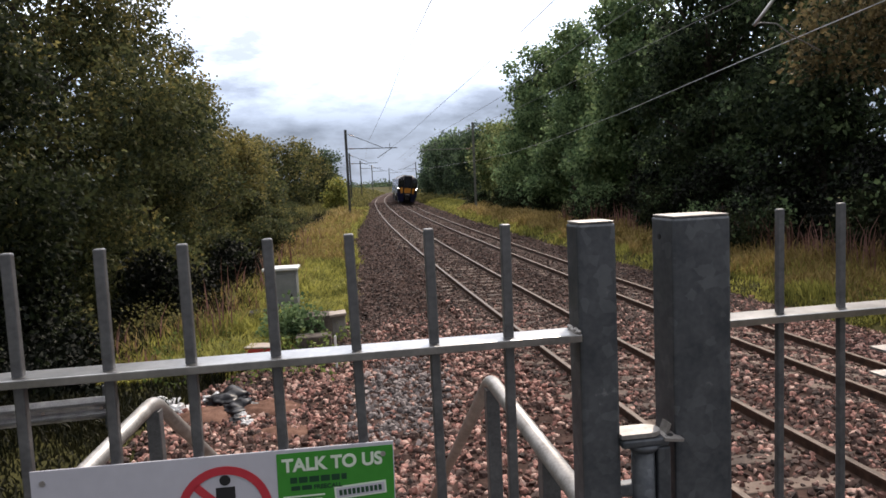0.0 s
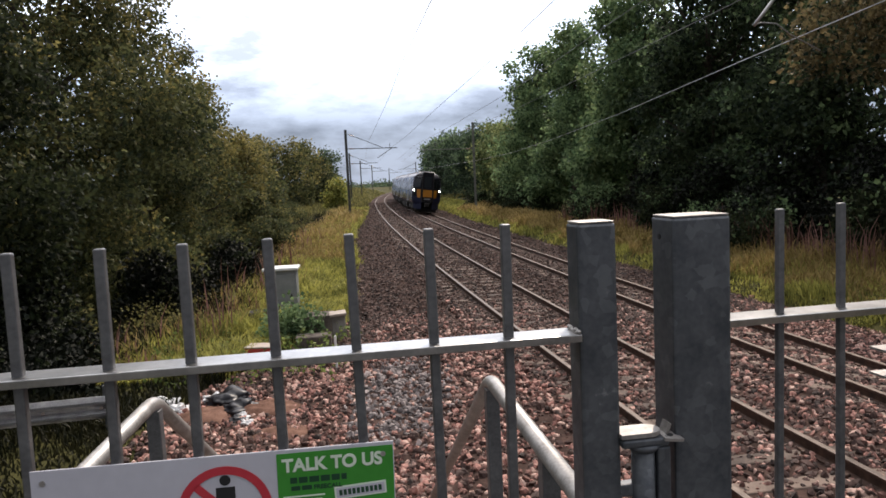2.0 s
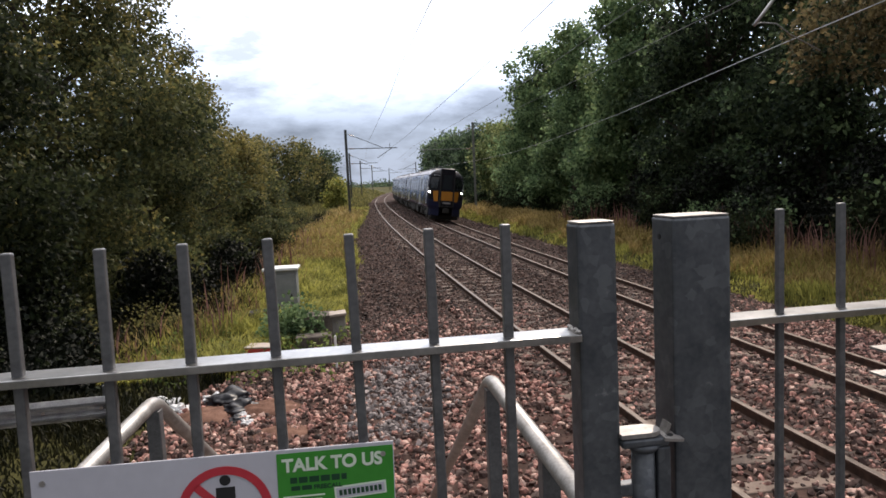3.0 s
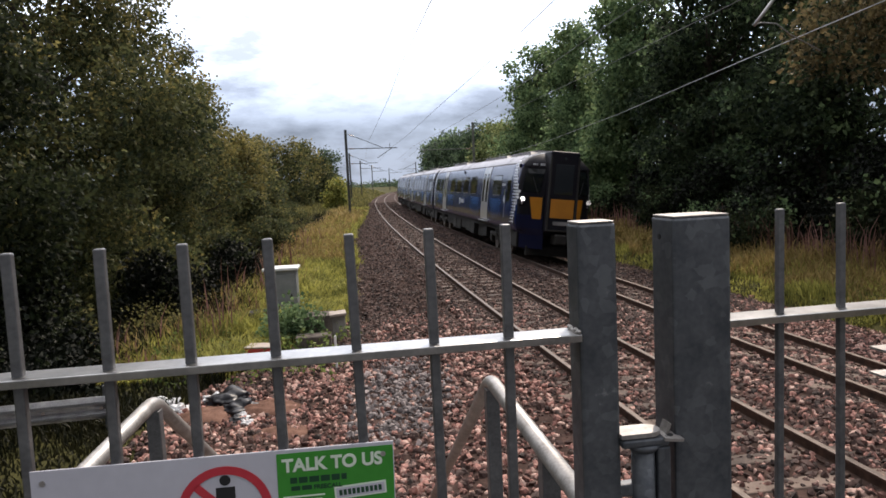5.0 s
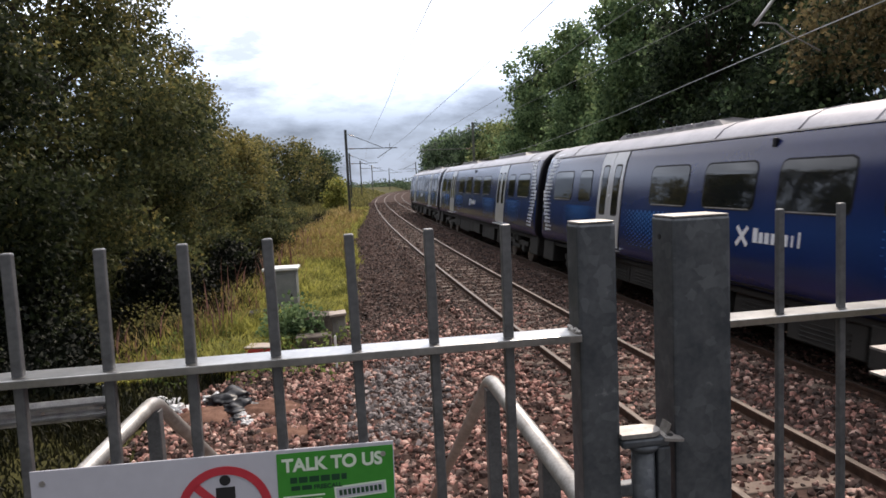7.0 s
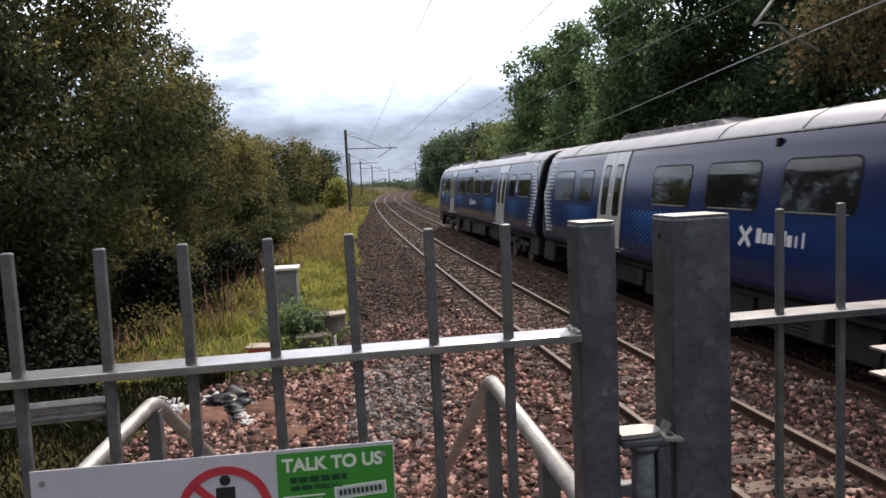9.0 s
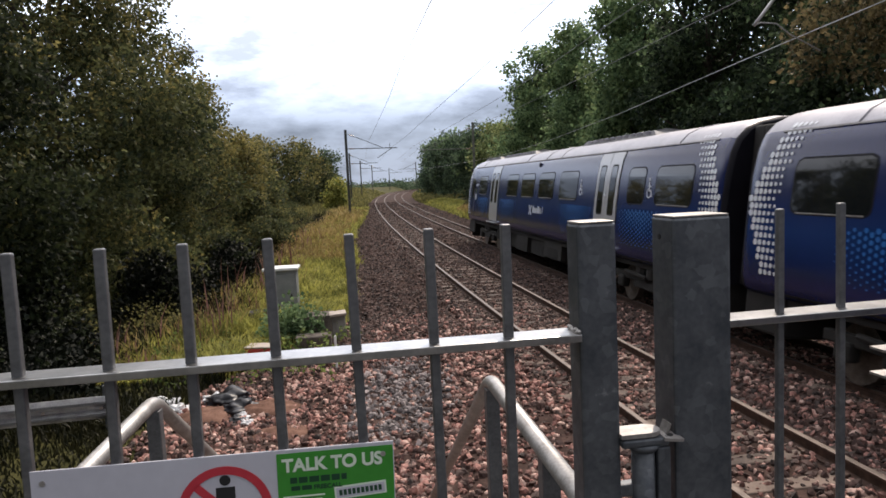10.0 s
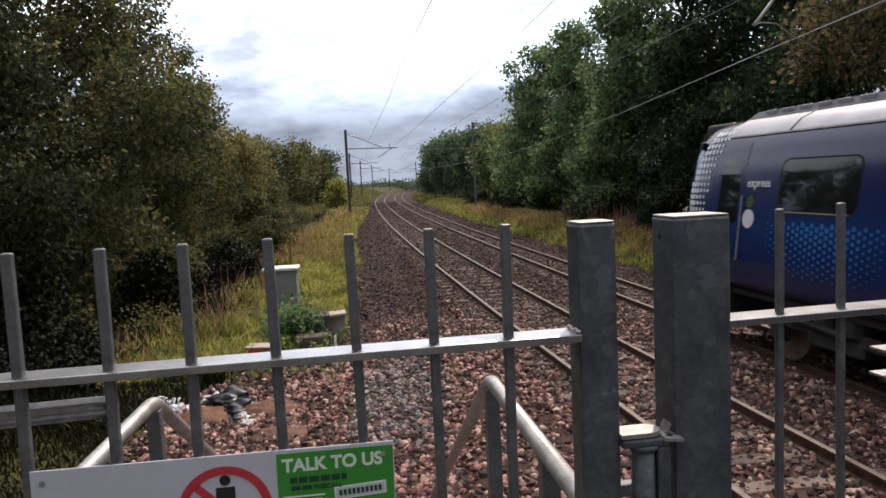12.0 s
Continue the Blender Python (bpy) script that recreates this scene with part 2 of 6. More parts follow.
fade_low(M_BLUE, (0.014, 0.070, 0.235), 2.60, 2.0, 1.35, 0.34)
M_NAVY = material("navy_nose_paint", (0.004, 0.006, 0.026), (0.007, 0.009, 0.036), 0.3, scale=1.5, fine=14, bump=0.01, gloss=0.3)
M_HOOD = material("dark_cab_roof_paint", (0.020, 0.014, 0.018), (0.034, 0.024, 0.030), 0.22, scale=2, fine=20, bump=0.02, gloss=0.5)
M_SILVER = material("silver_roof_paint", (0.25, 0.25, 0.285), (0.355, 0.35, 0.39), 0.38, metal=0.3, scale=2, fine=20, bump=0.05)
M_DOOR = material("pale_grey_door_paint", (0.38, 0.39, 0.41), (0.46, 0.47, 0.49), 0.28, scale=2, fine=20, bump=0.01, coat=0.4)
M_CABBLACK = material("cab_black", (0.006, 0.006, 0.010), (0.011, 0.011, 0.016), 0.5, scale=3, bump=0.01, gloss=0.14)
M_YELLOW = material("warning_yellow", (0.37, 0.145, 0.008), (0.44, 0.18, 0.010), 0.4, scale=3, fine=30, bump=0.02)
M_UNDER = material("underframe_grime", (0.005, 0.0048, 0.0045), (0.014, 0.0125, 0.0115), 0.9, scale=4, fine=40)
M_UNDER_GREY = material("equipment_grey", (0.006, 0.0056, 0.0052), (0.016, 0.0145, 0.013), 0.85, scale=4, fine=40)
M_DOT = material("livery_white", (0.62, 0.66, 0.72), (0.70, 0.73, 0.78), 0.35, bump=0.0)
M_DOTBLUE = material("livery_light_blue", (0.012, 0.115, 0.38), (0.016, 0.145, 0.45), 0.3, bump=0.0)
M_GLASS = material("tinted_glass", (0.006, 0.008, 0.010), (0.010, 0.012, 0.014), 0.04, scale=1.0, bump=0.0, gloss=0.55)
M_RUBBER = material("black_rubber", (0.010, 0.010, 0.010), (0.022, 0.022, 0.022), 0.8, scale=6, bump=0.1)
M_POD = material("roof_pod_grey", (0.12, 0.12, 0.125), (0.24, 0.235, 0.24), 0.6, scale=2, fine=30, bump=0.1)
M_WHEEL = material("wheel_steel", (0.06, 0.045, 0.035), (0.16, 0.13, 0.11), 0.6, metal=0.5, scale=6)
M_LAMP = glowing("headlamp_glow", (1.0, 0.98, 0.94), 14.0)
M_LAMP_OFF = material("lamp_lens", (0.45, 0.46, 0.48), (0.6, 0.6, 0.62), 0.15, bump=0.0)


# ---------------------------------------------------------------- mesh helpers
def part(name, bm, mat, parent, label="", smooth=False):
    me = bpy.data.meshes.new(name)
    bm.to_mesh(me)
    bm.free()
    for m in (mat if isinstance(mat, (list, tuple)) else [mat]):
        me.materials.append(m)
    if smooth:
        for p in me.polygons:
            p.use_smooth = True
    ob = new(name, me)
    ob.parent = parent
    if label:
        ob["label"] = label
    return ob


def empty(name, m, label, category, group="", kind=""):
    ob = new(name)
    ob.empty_display_size = 0.2
    ob.matrix_world = m
    return tagged(ob, label, category, group, kind)


def box(bm, c, size, m=None, bevel=0.0):
    r = bmesh.ops.create_cube(bm, size=1.0)
    vs = r["verts"]
    bmesh.ops.scale(bm, vec=size, verts=vs)
    if bevel:
        es = list({e for v in vs for e in v.link_edges})
        g = bmesh.ops.bevel(bm, geom=es, offset=bevel, segments=2, affect="EDGES", profile=0.5)
        vs = list({v for f in g["faces"] for v in f.verts} | {v for v in vs if v.is_valid})
    mm = Matrix.Translation(c) @ (m if m else Matrix())
    bmesh.ops.transform(bm, matrix=mm, verts=vs)
    return vs


def boxm(c, size, bevel=0.0, m=None):
    bm = bmesh.new()
    box(bm, c, size, m, bevel)
    return bm


def tube(points, radius, sides=10, taper=None, cap=True):
    """A round bar through the points."""
    bm = bmesh.new()
    pts = [Vector(p) for p in points]
    rings = []
    for i, p in enumerate(pts):
        a = (pts[min(i + 1, len(pts) - 1)] - pts[max(i - 1, 0)]).normalized()
        ref = Vector((0, 0, 1)) if abs(a.z) < 0.9 else Vector((1, 0, 0))
        u = a.cross(ref).normalized()
        v = a.cross(u)
        r = radius if taper is None else radius + (taper - radius) * i / (len(pts) - 1)
        rings.append([bm.verts.new(p + r * (math.cos(t) * u + math.sin(t) * v))
                      for t in [2 * math.pi * k / sides for k in range(sides)]])
    for a, b in zip(rings, rings[1:]):
        for k in range(sides):
            bm.faces.new((a[k], a[(k + 1) % sides], b[(k + 1) % sides], b[k]))
    if cap:
        bm.faces.new(rings[0][::-1])
        bm.faces.new(rings[-1])
    bmesh.ops.recalc_face_normals(bm, faces=bm.faces)
    return bm


def mesh_np(name, verts, faces, mats, parent=None, index=None):
    """A mesh out of arrays; faces all have the same number of corners."""
    me = bpy.data.meshes.new(name)
    nf, k = faces.shape
    me.vertices.add(len(verts))
    me.vertices.foreach_set("co", verts.astype(np.float32).ravel())
    me.loops.add(nf * k)
    me.loops.foreach_set("vertex_index", faces.astype(np.int32).ravel())
    me.polygons.add(nf)
    me.polygons.foreach_set("loop_start", (np.arange(nf) * k).astype(np.int32))
    for m in mats:
        me.materials.append(m)
    me.polygons.foreach_set("use_smooth", np.zeros(nf, dtype=bool))
    if index is not None:
        me.polygons.foreach_set("material_index", index.astype(np.int32))
    me.update(calc_edges=True)
    me.validate()
    ob = new(name, me)
    ob.parent = parent
    return ob


# ---------------------------------------------------------------- the line of the railway
# curvature (1/m) at stations along the line, which starts beside the camera and runs away from it
STATION = np.array([-60, -8, 10, 20, 30, 45, 60, 80, 110, 150, 220, 300, 420])
BEND = np.array([1.13, 1.13, 1.13, 1.10, 0.45, 0.99, 0.50, 0.39, 1.01, 0.44, 2.26, 2.21, 2.21]) * 1e-3
LINE_S = np.linspace(-60, 420, 2401)
_turn = np.cumsum(np.interp(LINE_S, STATION, BEND)) * 0.2
LINE_A = -0.16836 + _turn - np.interp(0, LINE_S, _turn)
_x, _y = np.cumsum(np.sin(LINE_A)) * 0.2, np.cumsum(np.cos(LINE_A)) * 0.2
LINE_X = _x - np.interp(0, LINE_S, _x) + 5.5205
LINE_Y = _y - np.interp(0, LINE_S, _y) + 4.0
TRACKS = {"near": (-1.70, 0.0, 0.0221), "far": (1.70, -0.0987, 0.1189)}   # offset, height, cant


def on_line(s, lat=0.0, z=0.0):
    a = float(np.interp(s, LINE_S, LINE_A))
    return Vector((float(np.interp(s, LINE_S, LINE_X)) + lat * math.cos(a),
                   float(np.interp(s, LINE_S, LINE_Y)) - lat * math.sin(a), z))


def heading(s):
    return float(np.interp(s, LINE_S, LINE_A))


def line_coords(x, y):
    """Station and offset of places in plan (arrays)."""
    st = LINE_S[::20]
    px, py, pa = LINE_X[::20], LINE_Y[::20], LINE_A[::20]
    s = np.empty(len(x))
    lat = np.empty(len(x))
    for i in range(0, len(x), 4000):
        dx = x[i:i + 4000, None] - px[None]
        dy = y[i:i + 4000, None] - py[None]
        k = np.argmin(dx * dx + dy * dy, 1)
        r = np.arange(len(k))
        s[i:i + 4000] = st[k]
        lat[i:i + 4000] = dx[r, k] * np.cos(pa[k]) - dy[r, k] * np.sin(pa[k])
    return s, lat


def bed_left(s):
    return np.interp(s, [-20, 6, 9, 12, 15, 30, 48, 58, 75, 400], [-9.2, -9.0, -8.2, -6.6, -5.6, -5.2, -5.1, -4.3, -3.5, -3.4])


def ground_height(s, lat):
    left = bed_left(s)
    z = np.full(np.shape(lat), -0.95)
    z = np.where(lat > 4.6, -0.95 + 0.75 * np.clip((lat - 4.6) / 0.9, 0, 1) + 0.30 * np.clip((lat - 5.2) / 4, 0, 1), z)
    z = np.where(lat < left + 0.4, -0.95 + 0.69 * np.clip((left + 0.4 - lat) / 0.5, 0, 1) + 0.12 * np.clip((left - lat) / 5, 0, 1), z)
    z = z + np.where(lat < left - 0.6, np.clip((s - 70) / 60, 0, 1) * np.clip((left - 0.6 - lat) / 6, 0, 1) * 1.6, 0)
    return z


def build_ground():
    k = np.linspace(-1, 1, 150)
    gx = np.sign(k) * (np.abs(k) * 45 + 2400 * np.abs(k) ** 9) - 1.0
    k = np.linspace(-0.35, 1, 190)
    gy = np.sign(k) * (np.abs(k) * 150 + 2600 * np.abs(k) ** 9)
    X, Y = np.meshgrid(gx, gy)
    x, y = X.ravel(), Y.ravel()
    s, lat = line_coords(x, y)
    z = ground_height(s, lat)
    z = z + 0.04 * np.sin(x * 1.7 + 0.6 * y) * np.cos(y * 1.1) * (np.abs(lat) > 5)
    nx, ny = len(gx), len(gy)
    i = (np.arange(ny - 1)[:, None] * nx + np.arange(nx - 1)[None]).ravel()
    ob = mesh_np("ground", np.stack([x, y, z], 1), np.stack([i, i + 1, i + nx + 1, i + nx], 1), [M_GROUND])
    tagged(ob, "rough grassy earth beside the railway", "ground", kind="structure")


def bed_height(s, lat):
    """Top of the ballast."""
    left = bed_left(s)
    zn = -0.165 - (lat + 1.7) * 0.0221
    zf = -0.265 - (lat - 1.7) * 0.1189
    t = np.clip((lat + 0.6) / 1.2, 0, 1)
    z = zn * (1 - t) + zf * t
    z = np.where(lat < -3.3, -0.165 - 0.30 * np.clip((-3.3 - lat) / 1.6, 0, 1) ** 1.0 * np.where(left < -6, 0.35, 1), z)
    z = np.where(lat > 3.2, -0.443 - 0.12 * np.clip((lat - 3.2) / 1.9, 0, 1), z)
    return z


def build_ballast():
    st = np.concatenate([np.arange(-40, 30, 0.5), np.arange(30, 120, 1.5), np.arange(120, 420, 5)])
    rows = 33
    V = []
    for s in st:
        lat = np.linspace(float(bed_left(s)), 5.3, rows)
        z = bed_height(np.full(rows, s), lat)
        z[0] = z[-1] = -0.75
        p = [on_line(s, float(l), float(h)) for l, h in zip(lat, z)]
        V += [tuple(q) for q in p]
    n = len(st)
    i = (np.arange(n - 1)[:, None] * rows + np.arange(rows - 1)[None]).ravel()
    bed = mesh_np("ballast_bed", np.array(V), np.stack([i, i + 1, i + rows + 1, i + rows], 1), [M_BALLAST])
    tagged(bed, "pinkish-brown crushed stone ballast under two tracks", "ballast", kind="structure")


def build_stones():
    """Loose stones lying on the bed, larger share near the platform end."""
    rng = np.random.default_rng(5)
    t = (1 + 5 ** 0.5) / 2
    ico = np.array([(-1, t, 0), (1, t, 0), (-1, -t, 0), (1, -t, 0), (0, -1, t), (0, 1, t), (0, -1, -t), (0, 1, -t),
                    (t, 0, -1), (t, 0, 1), (-t, 0, -1), (-t, 0, 1)], float)
    ico /= np.linalg.norm(ico[0])
    fc = np.array([(0, 11, 5), (0, 5, 1), (0, 1, 7), (0, 7, 10), (0, 10, 11), (1, 5, 9), (5, 11, 4), (11, 10, 2), (10, 7, 6), (7, 1, 8),
                   (3, 9, 4), (3, 4, 2), (3, 2, 6), (3, 6, 8), (3, 8, 9), (4, 9, 5), (2, 4, 11), (6, 2, 10), (8, 6, 7), (9, 8, 1)])
    cube = np.array([(x, y, z) for x in (-1, 1) for y in (-1, 1) for z in (-1, 1)], float) * 0.66
    cf = np.array([(0, 1, 3), (0, 3, 2), (4, 6, 7), (4, 7, 5), (0, 4, 5), (0, 5, 1), (2, 3, 7), (2, 7, 6), (0, 2, 6), (0, 6, 4), (1, 5, 7), (1, 7, 3)])
    zones = ((0.5, 14, 42000, 0.022, 0.054), (14, 30, 18000, 0.030, 0.060), (30, 62, 9000, 0.04, 0.075), (62, 110, 5000, 0.07, 0.12))
    allv, allf, idx, base = [], [], [], 0
    for s0, s1, n, r0, r1 in zones:
        form, faces = (ico, fc) if s0 < 14 else (cube, cf)      # simpler stones farther off
        nv = len(form)
        s = rng.uniform(s0, s1, n)
        lo = bed_left(s)
        lat = lo + rng.uniform(0, 1, n) * (5.2 - lo)
        # most stones are off the sleepers
        off = np.abs((s + 6.0 + 0.325) % 0.65 - 0.325)
        keep = ~((off < 0.12) & (np.abs(np.abs(lat) - 1.7) < 1.22) & (rng.uniform(0, 1, n) < 0.3))
        s, lat, lo, n = s[keep], lat[keep], lo[keep], int(keep.sum())
        z = bed_height(s, lat)
        a = np.interp(s, LINE_S, LINE_A)
        cx = np.interp(s, LINE_S, LINE_X) + lat * np.cos(a)
        cy = np.interp(s, LINE_S, LINE_Y) - lat * np.sin(a)
        r = rng.uniform(r0, r1, n)
        sc = rng.uniform(0.5, 1.35, (n, 1, 3)) * r[:, None, None]
        v = form[None] * (1 + rng.uniform(-0.36, 0.30, (n, nv, 1))) * sc
        th, ph = rng.uniform(0, 6.28, n), rng.uniform(-1, 1, n)
        c, d = np.cos(th)[:, None], np.sin(th)[:, None]
        x = v[..., 0] * c - v[..., 1] * d
        y = v[..., 0] * d + v[..., 1] * c
        c, d = np.cos(ph)[:, None], np.sin(ph)[:, None]
        y, zz = y * c - v[..., 2] * d, y * d + v[..., 2] * c
        v = np.stack([x + cx[:, None], y + cy[:, None], zz + (z + 0.25 * r)[:, None]], -1)
        allv.append(v.reshape(-1, 3))
        allf.append((faces[None] + nv * np.arange(n)[:, None, None]).reshape(-1, 3) + base)
        grey = (((cx + 0.75) / 0.8) ** 2 + ((cy - 10.8) / 2.4) ** 2 < rng.uniform(0.4, 1.3, n)) & (rng.uniform(0, 1, n) < 0.8)
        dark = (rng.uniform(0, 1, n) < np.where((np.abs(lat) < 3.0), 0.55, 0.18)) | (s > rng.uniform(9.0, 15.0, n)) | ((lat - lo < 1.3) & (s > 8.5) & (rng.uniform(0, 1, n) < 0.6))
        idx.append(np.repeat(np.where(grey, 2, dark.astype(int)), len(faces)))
        base += nv * n
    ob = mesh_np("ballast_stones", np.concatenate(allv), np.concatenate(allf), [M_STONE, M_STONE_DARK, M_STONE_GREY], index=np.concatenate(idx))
    tagged(ob, "loose angular pinkish granite ballast stones", "ballast stones", kind="stuff")


def build_track(which):
    lat0, z0, cant = TRACKS[which]
    root = empty("railway_track", Matrix(), "rusty steel rails on concrete sleepers in ballast", "railway track", "running lines", "structure")
    prof = [(-0.036, -0.002), (-0.030, 0.0), (0.030, 0.0), (0.036, -0.002), (0.036, -0.035), (0.010, -0.05), (0.010, -0.125),
            (0.07, -0.145), (0.07, -0.158), (-0.07, -0.158), (-0.07, -0.145), (-0.010, -0.125), (-0.010, -0.05), (-0.036, -0.035)]
    st = np.concatenate([np.arange(-50, 40, 1.5), np.arange(40, 150, 3), np.arange(150, 400, 6)])
    for side in (-0.7525, 0.7525):
        bm = bmesh.new()
        rings = []
        for s in st:
            rings.append([bm.verts.new(on_line(s, lat0 + side + px, z0 - side * cant + pz)) for px, pz in prof])
        n = len(prof)
        for a, b in zip(rings, rings[1:]):
            for k in range(n):
                f = bm.faces.new((a[k], b[k], b[(k + 1) % n], a[(k + 1) % n]))
                f.material_index = 1 if k in (0, 1, 2) else 0
        bm.faces.new(rings[0])
        bm.faces.new(rings[-1][::-1])
        bmesh.ops.recalc_face_normals(bm, faces=bm.faces)
        part("rail", bm, [M_RUST, M_RAILTOP], root, "worn steel rail with rusty web")
    bm = bmesh.new()
    box(bm, (0, 0, 0), (2.5, 0.25, 0.16), bevel=0.02)
    sleeper = bpy.data.meshes.new("sleeper")
    bm.to_mesh(sleeper)
    bm.free()
    sleeper.materials.append(M_SLEEPER)
    bm = bmesh.new()
    for sx in (-0.085, 0.085):
        box(bm, (sx, 0.03, 0.0), (0.05, 0.11, 0.035), bevel=0.01)
        box(bm, (sx * 1.5, -0.03, 0.0), (0.03, 0.05, 0.05), bevel=0.01)
    clip = bpy.data.meshes.new("rail_clip")
    bm.to_mesh(clip)
    bm.free()
    clip.materials.append(M_RUST)
    s = -6.0
    while s < 88:
        p = on_line(s, lat0, z0 - 0.158 - 0.066)
        o = new("sleeper", sleeper)
        o.parent = root
        o.matrix_world = Matrix.Translation(p) @ pose(0, 0, 0, 0, 0, -math.degrees(heading(s))) @ pose(0, 0, 0, 0, math.degrees(cant), 0)
        if s < 26:
            for side in (-0.7525, 0.7525):
                c = new("rail_clip", clip)
                c.parent = root
                c.matrix_world = Matrix.Translation(on_line(s, lat0 + side, z0 - side * cant - 0.125)) @ pose(0, 0, 0, 0, 0, -math.degrees(heading(s)))
        s += 0.65


# ---------------------------------------------------------------- platform end, gate and fence
PLATFORM_Z = 1.15
FENCE_A = 0.1434                                  # the fence line's turn in plan


def on_fence(u, v=0.0, z=0.0):
    """u metres along the fence from the first upright, v beyond it."""
    c, s = math.cos(FENCE_A), math.sin(FENCE_A)
    return Vector((-0.592 + u * c - v * s, 0.954 + u * s + v * c, z))


FENCE_TURN = pose(0, 0, 0, 0, 0, math.degrees(FENCE_A))
RAIL_TOP = 2.788


def build_platform():
    bm = bmesh.new()
    for z0, z1, grow in ((-0.75, PLATFORM_Z - 0.09, 0.0), (PLATFORM_Z - 0.09, PLATFORM_Z, 0.04)):
        low, high = [], []
        for x, y in ((-3.4 - grow, -14), (4.6 + grow, -14), (2.4 + grow, 2.62 + grow), (-3.4 - grow, 2.62 + grow)):
            low.append(bm.verts.new((x, y, z0)))
            high.append(bm.verts.new((x, y, z1)))
        bm.faces.new(low[::-1])
        bm.faces.new(high)
        for k in range(4):
            bm.faces.new((low[k], low[(k + 1) % 4], high[(k + 1) % 4], high[k]))
    ob = part("platform", bm, M_TARMAC, None)
    tagged(ob, "dark tarmac end of a station platform", "platform", kind="structure")
    root = empty("platform_steps", pose(-0.48, 2.7, 0, 0, 0, 7), "concrete steps from the platform down to the ballast", "steps", kind="structure")
    for k in range(7):
        z = PLATFORM_Z - 0.19 * (k + 1)
        part("step", boxm((0, 0.14 + 0.24 * k, (z - 0.7) / 2), (1.15, 0.25, z + 0.7), 0.008), M_CONC, root)


def upright(parent, u, top, bottom, tilt, lean):
    bm = boxm((0, 0, (top + bottom) / 2), (0.0146, 0.0146, top - bottom), 0.0025)
    ob = part("bar", bm, M_GALV, parent)
    ob.matrix_world = Matrix.Translation(on_fence(u)) @ FENCE_TURN @ Matrix.Translation((0, 0, RAIL_TOP)) @ pose(0, 0, 0, lean, tilt, 0) @ Matrix.Translation((0, 0, -RAIL_TOP))


def hollow_post(name, parent, u0, u1, depth, top, label, bottom=PLATFORM_Z):
    w = u1 - u0
    bm = boxm((0, 0, (top + bottom) / 2), (w, depth, top - bottom), 0.005)
    ob = part(name, bm, M_GALV_POST, parent, label)
    ob.matrix_world = Matrix.Translation(on_fence((u0 + u1) / 2, depth / 2)) @ FENCE_TURN
    bm = boxm((0, 0, top + 0.0015), (w - 0.004, depth - 0.004, 0.003), 0.001)
    cap = part("end_cap", bm, M_TUBE, ob, "pale weathered cap plate")
    cap.matrix_parent_inverse = Matrix()
    return ob


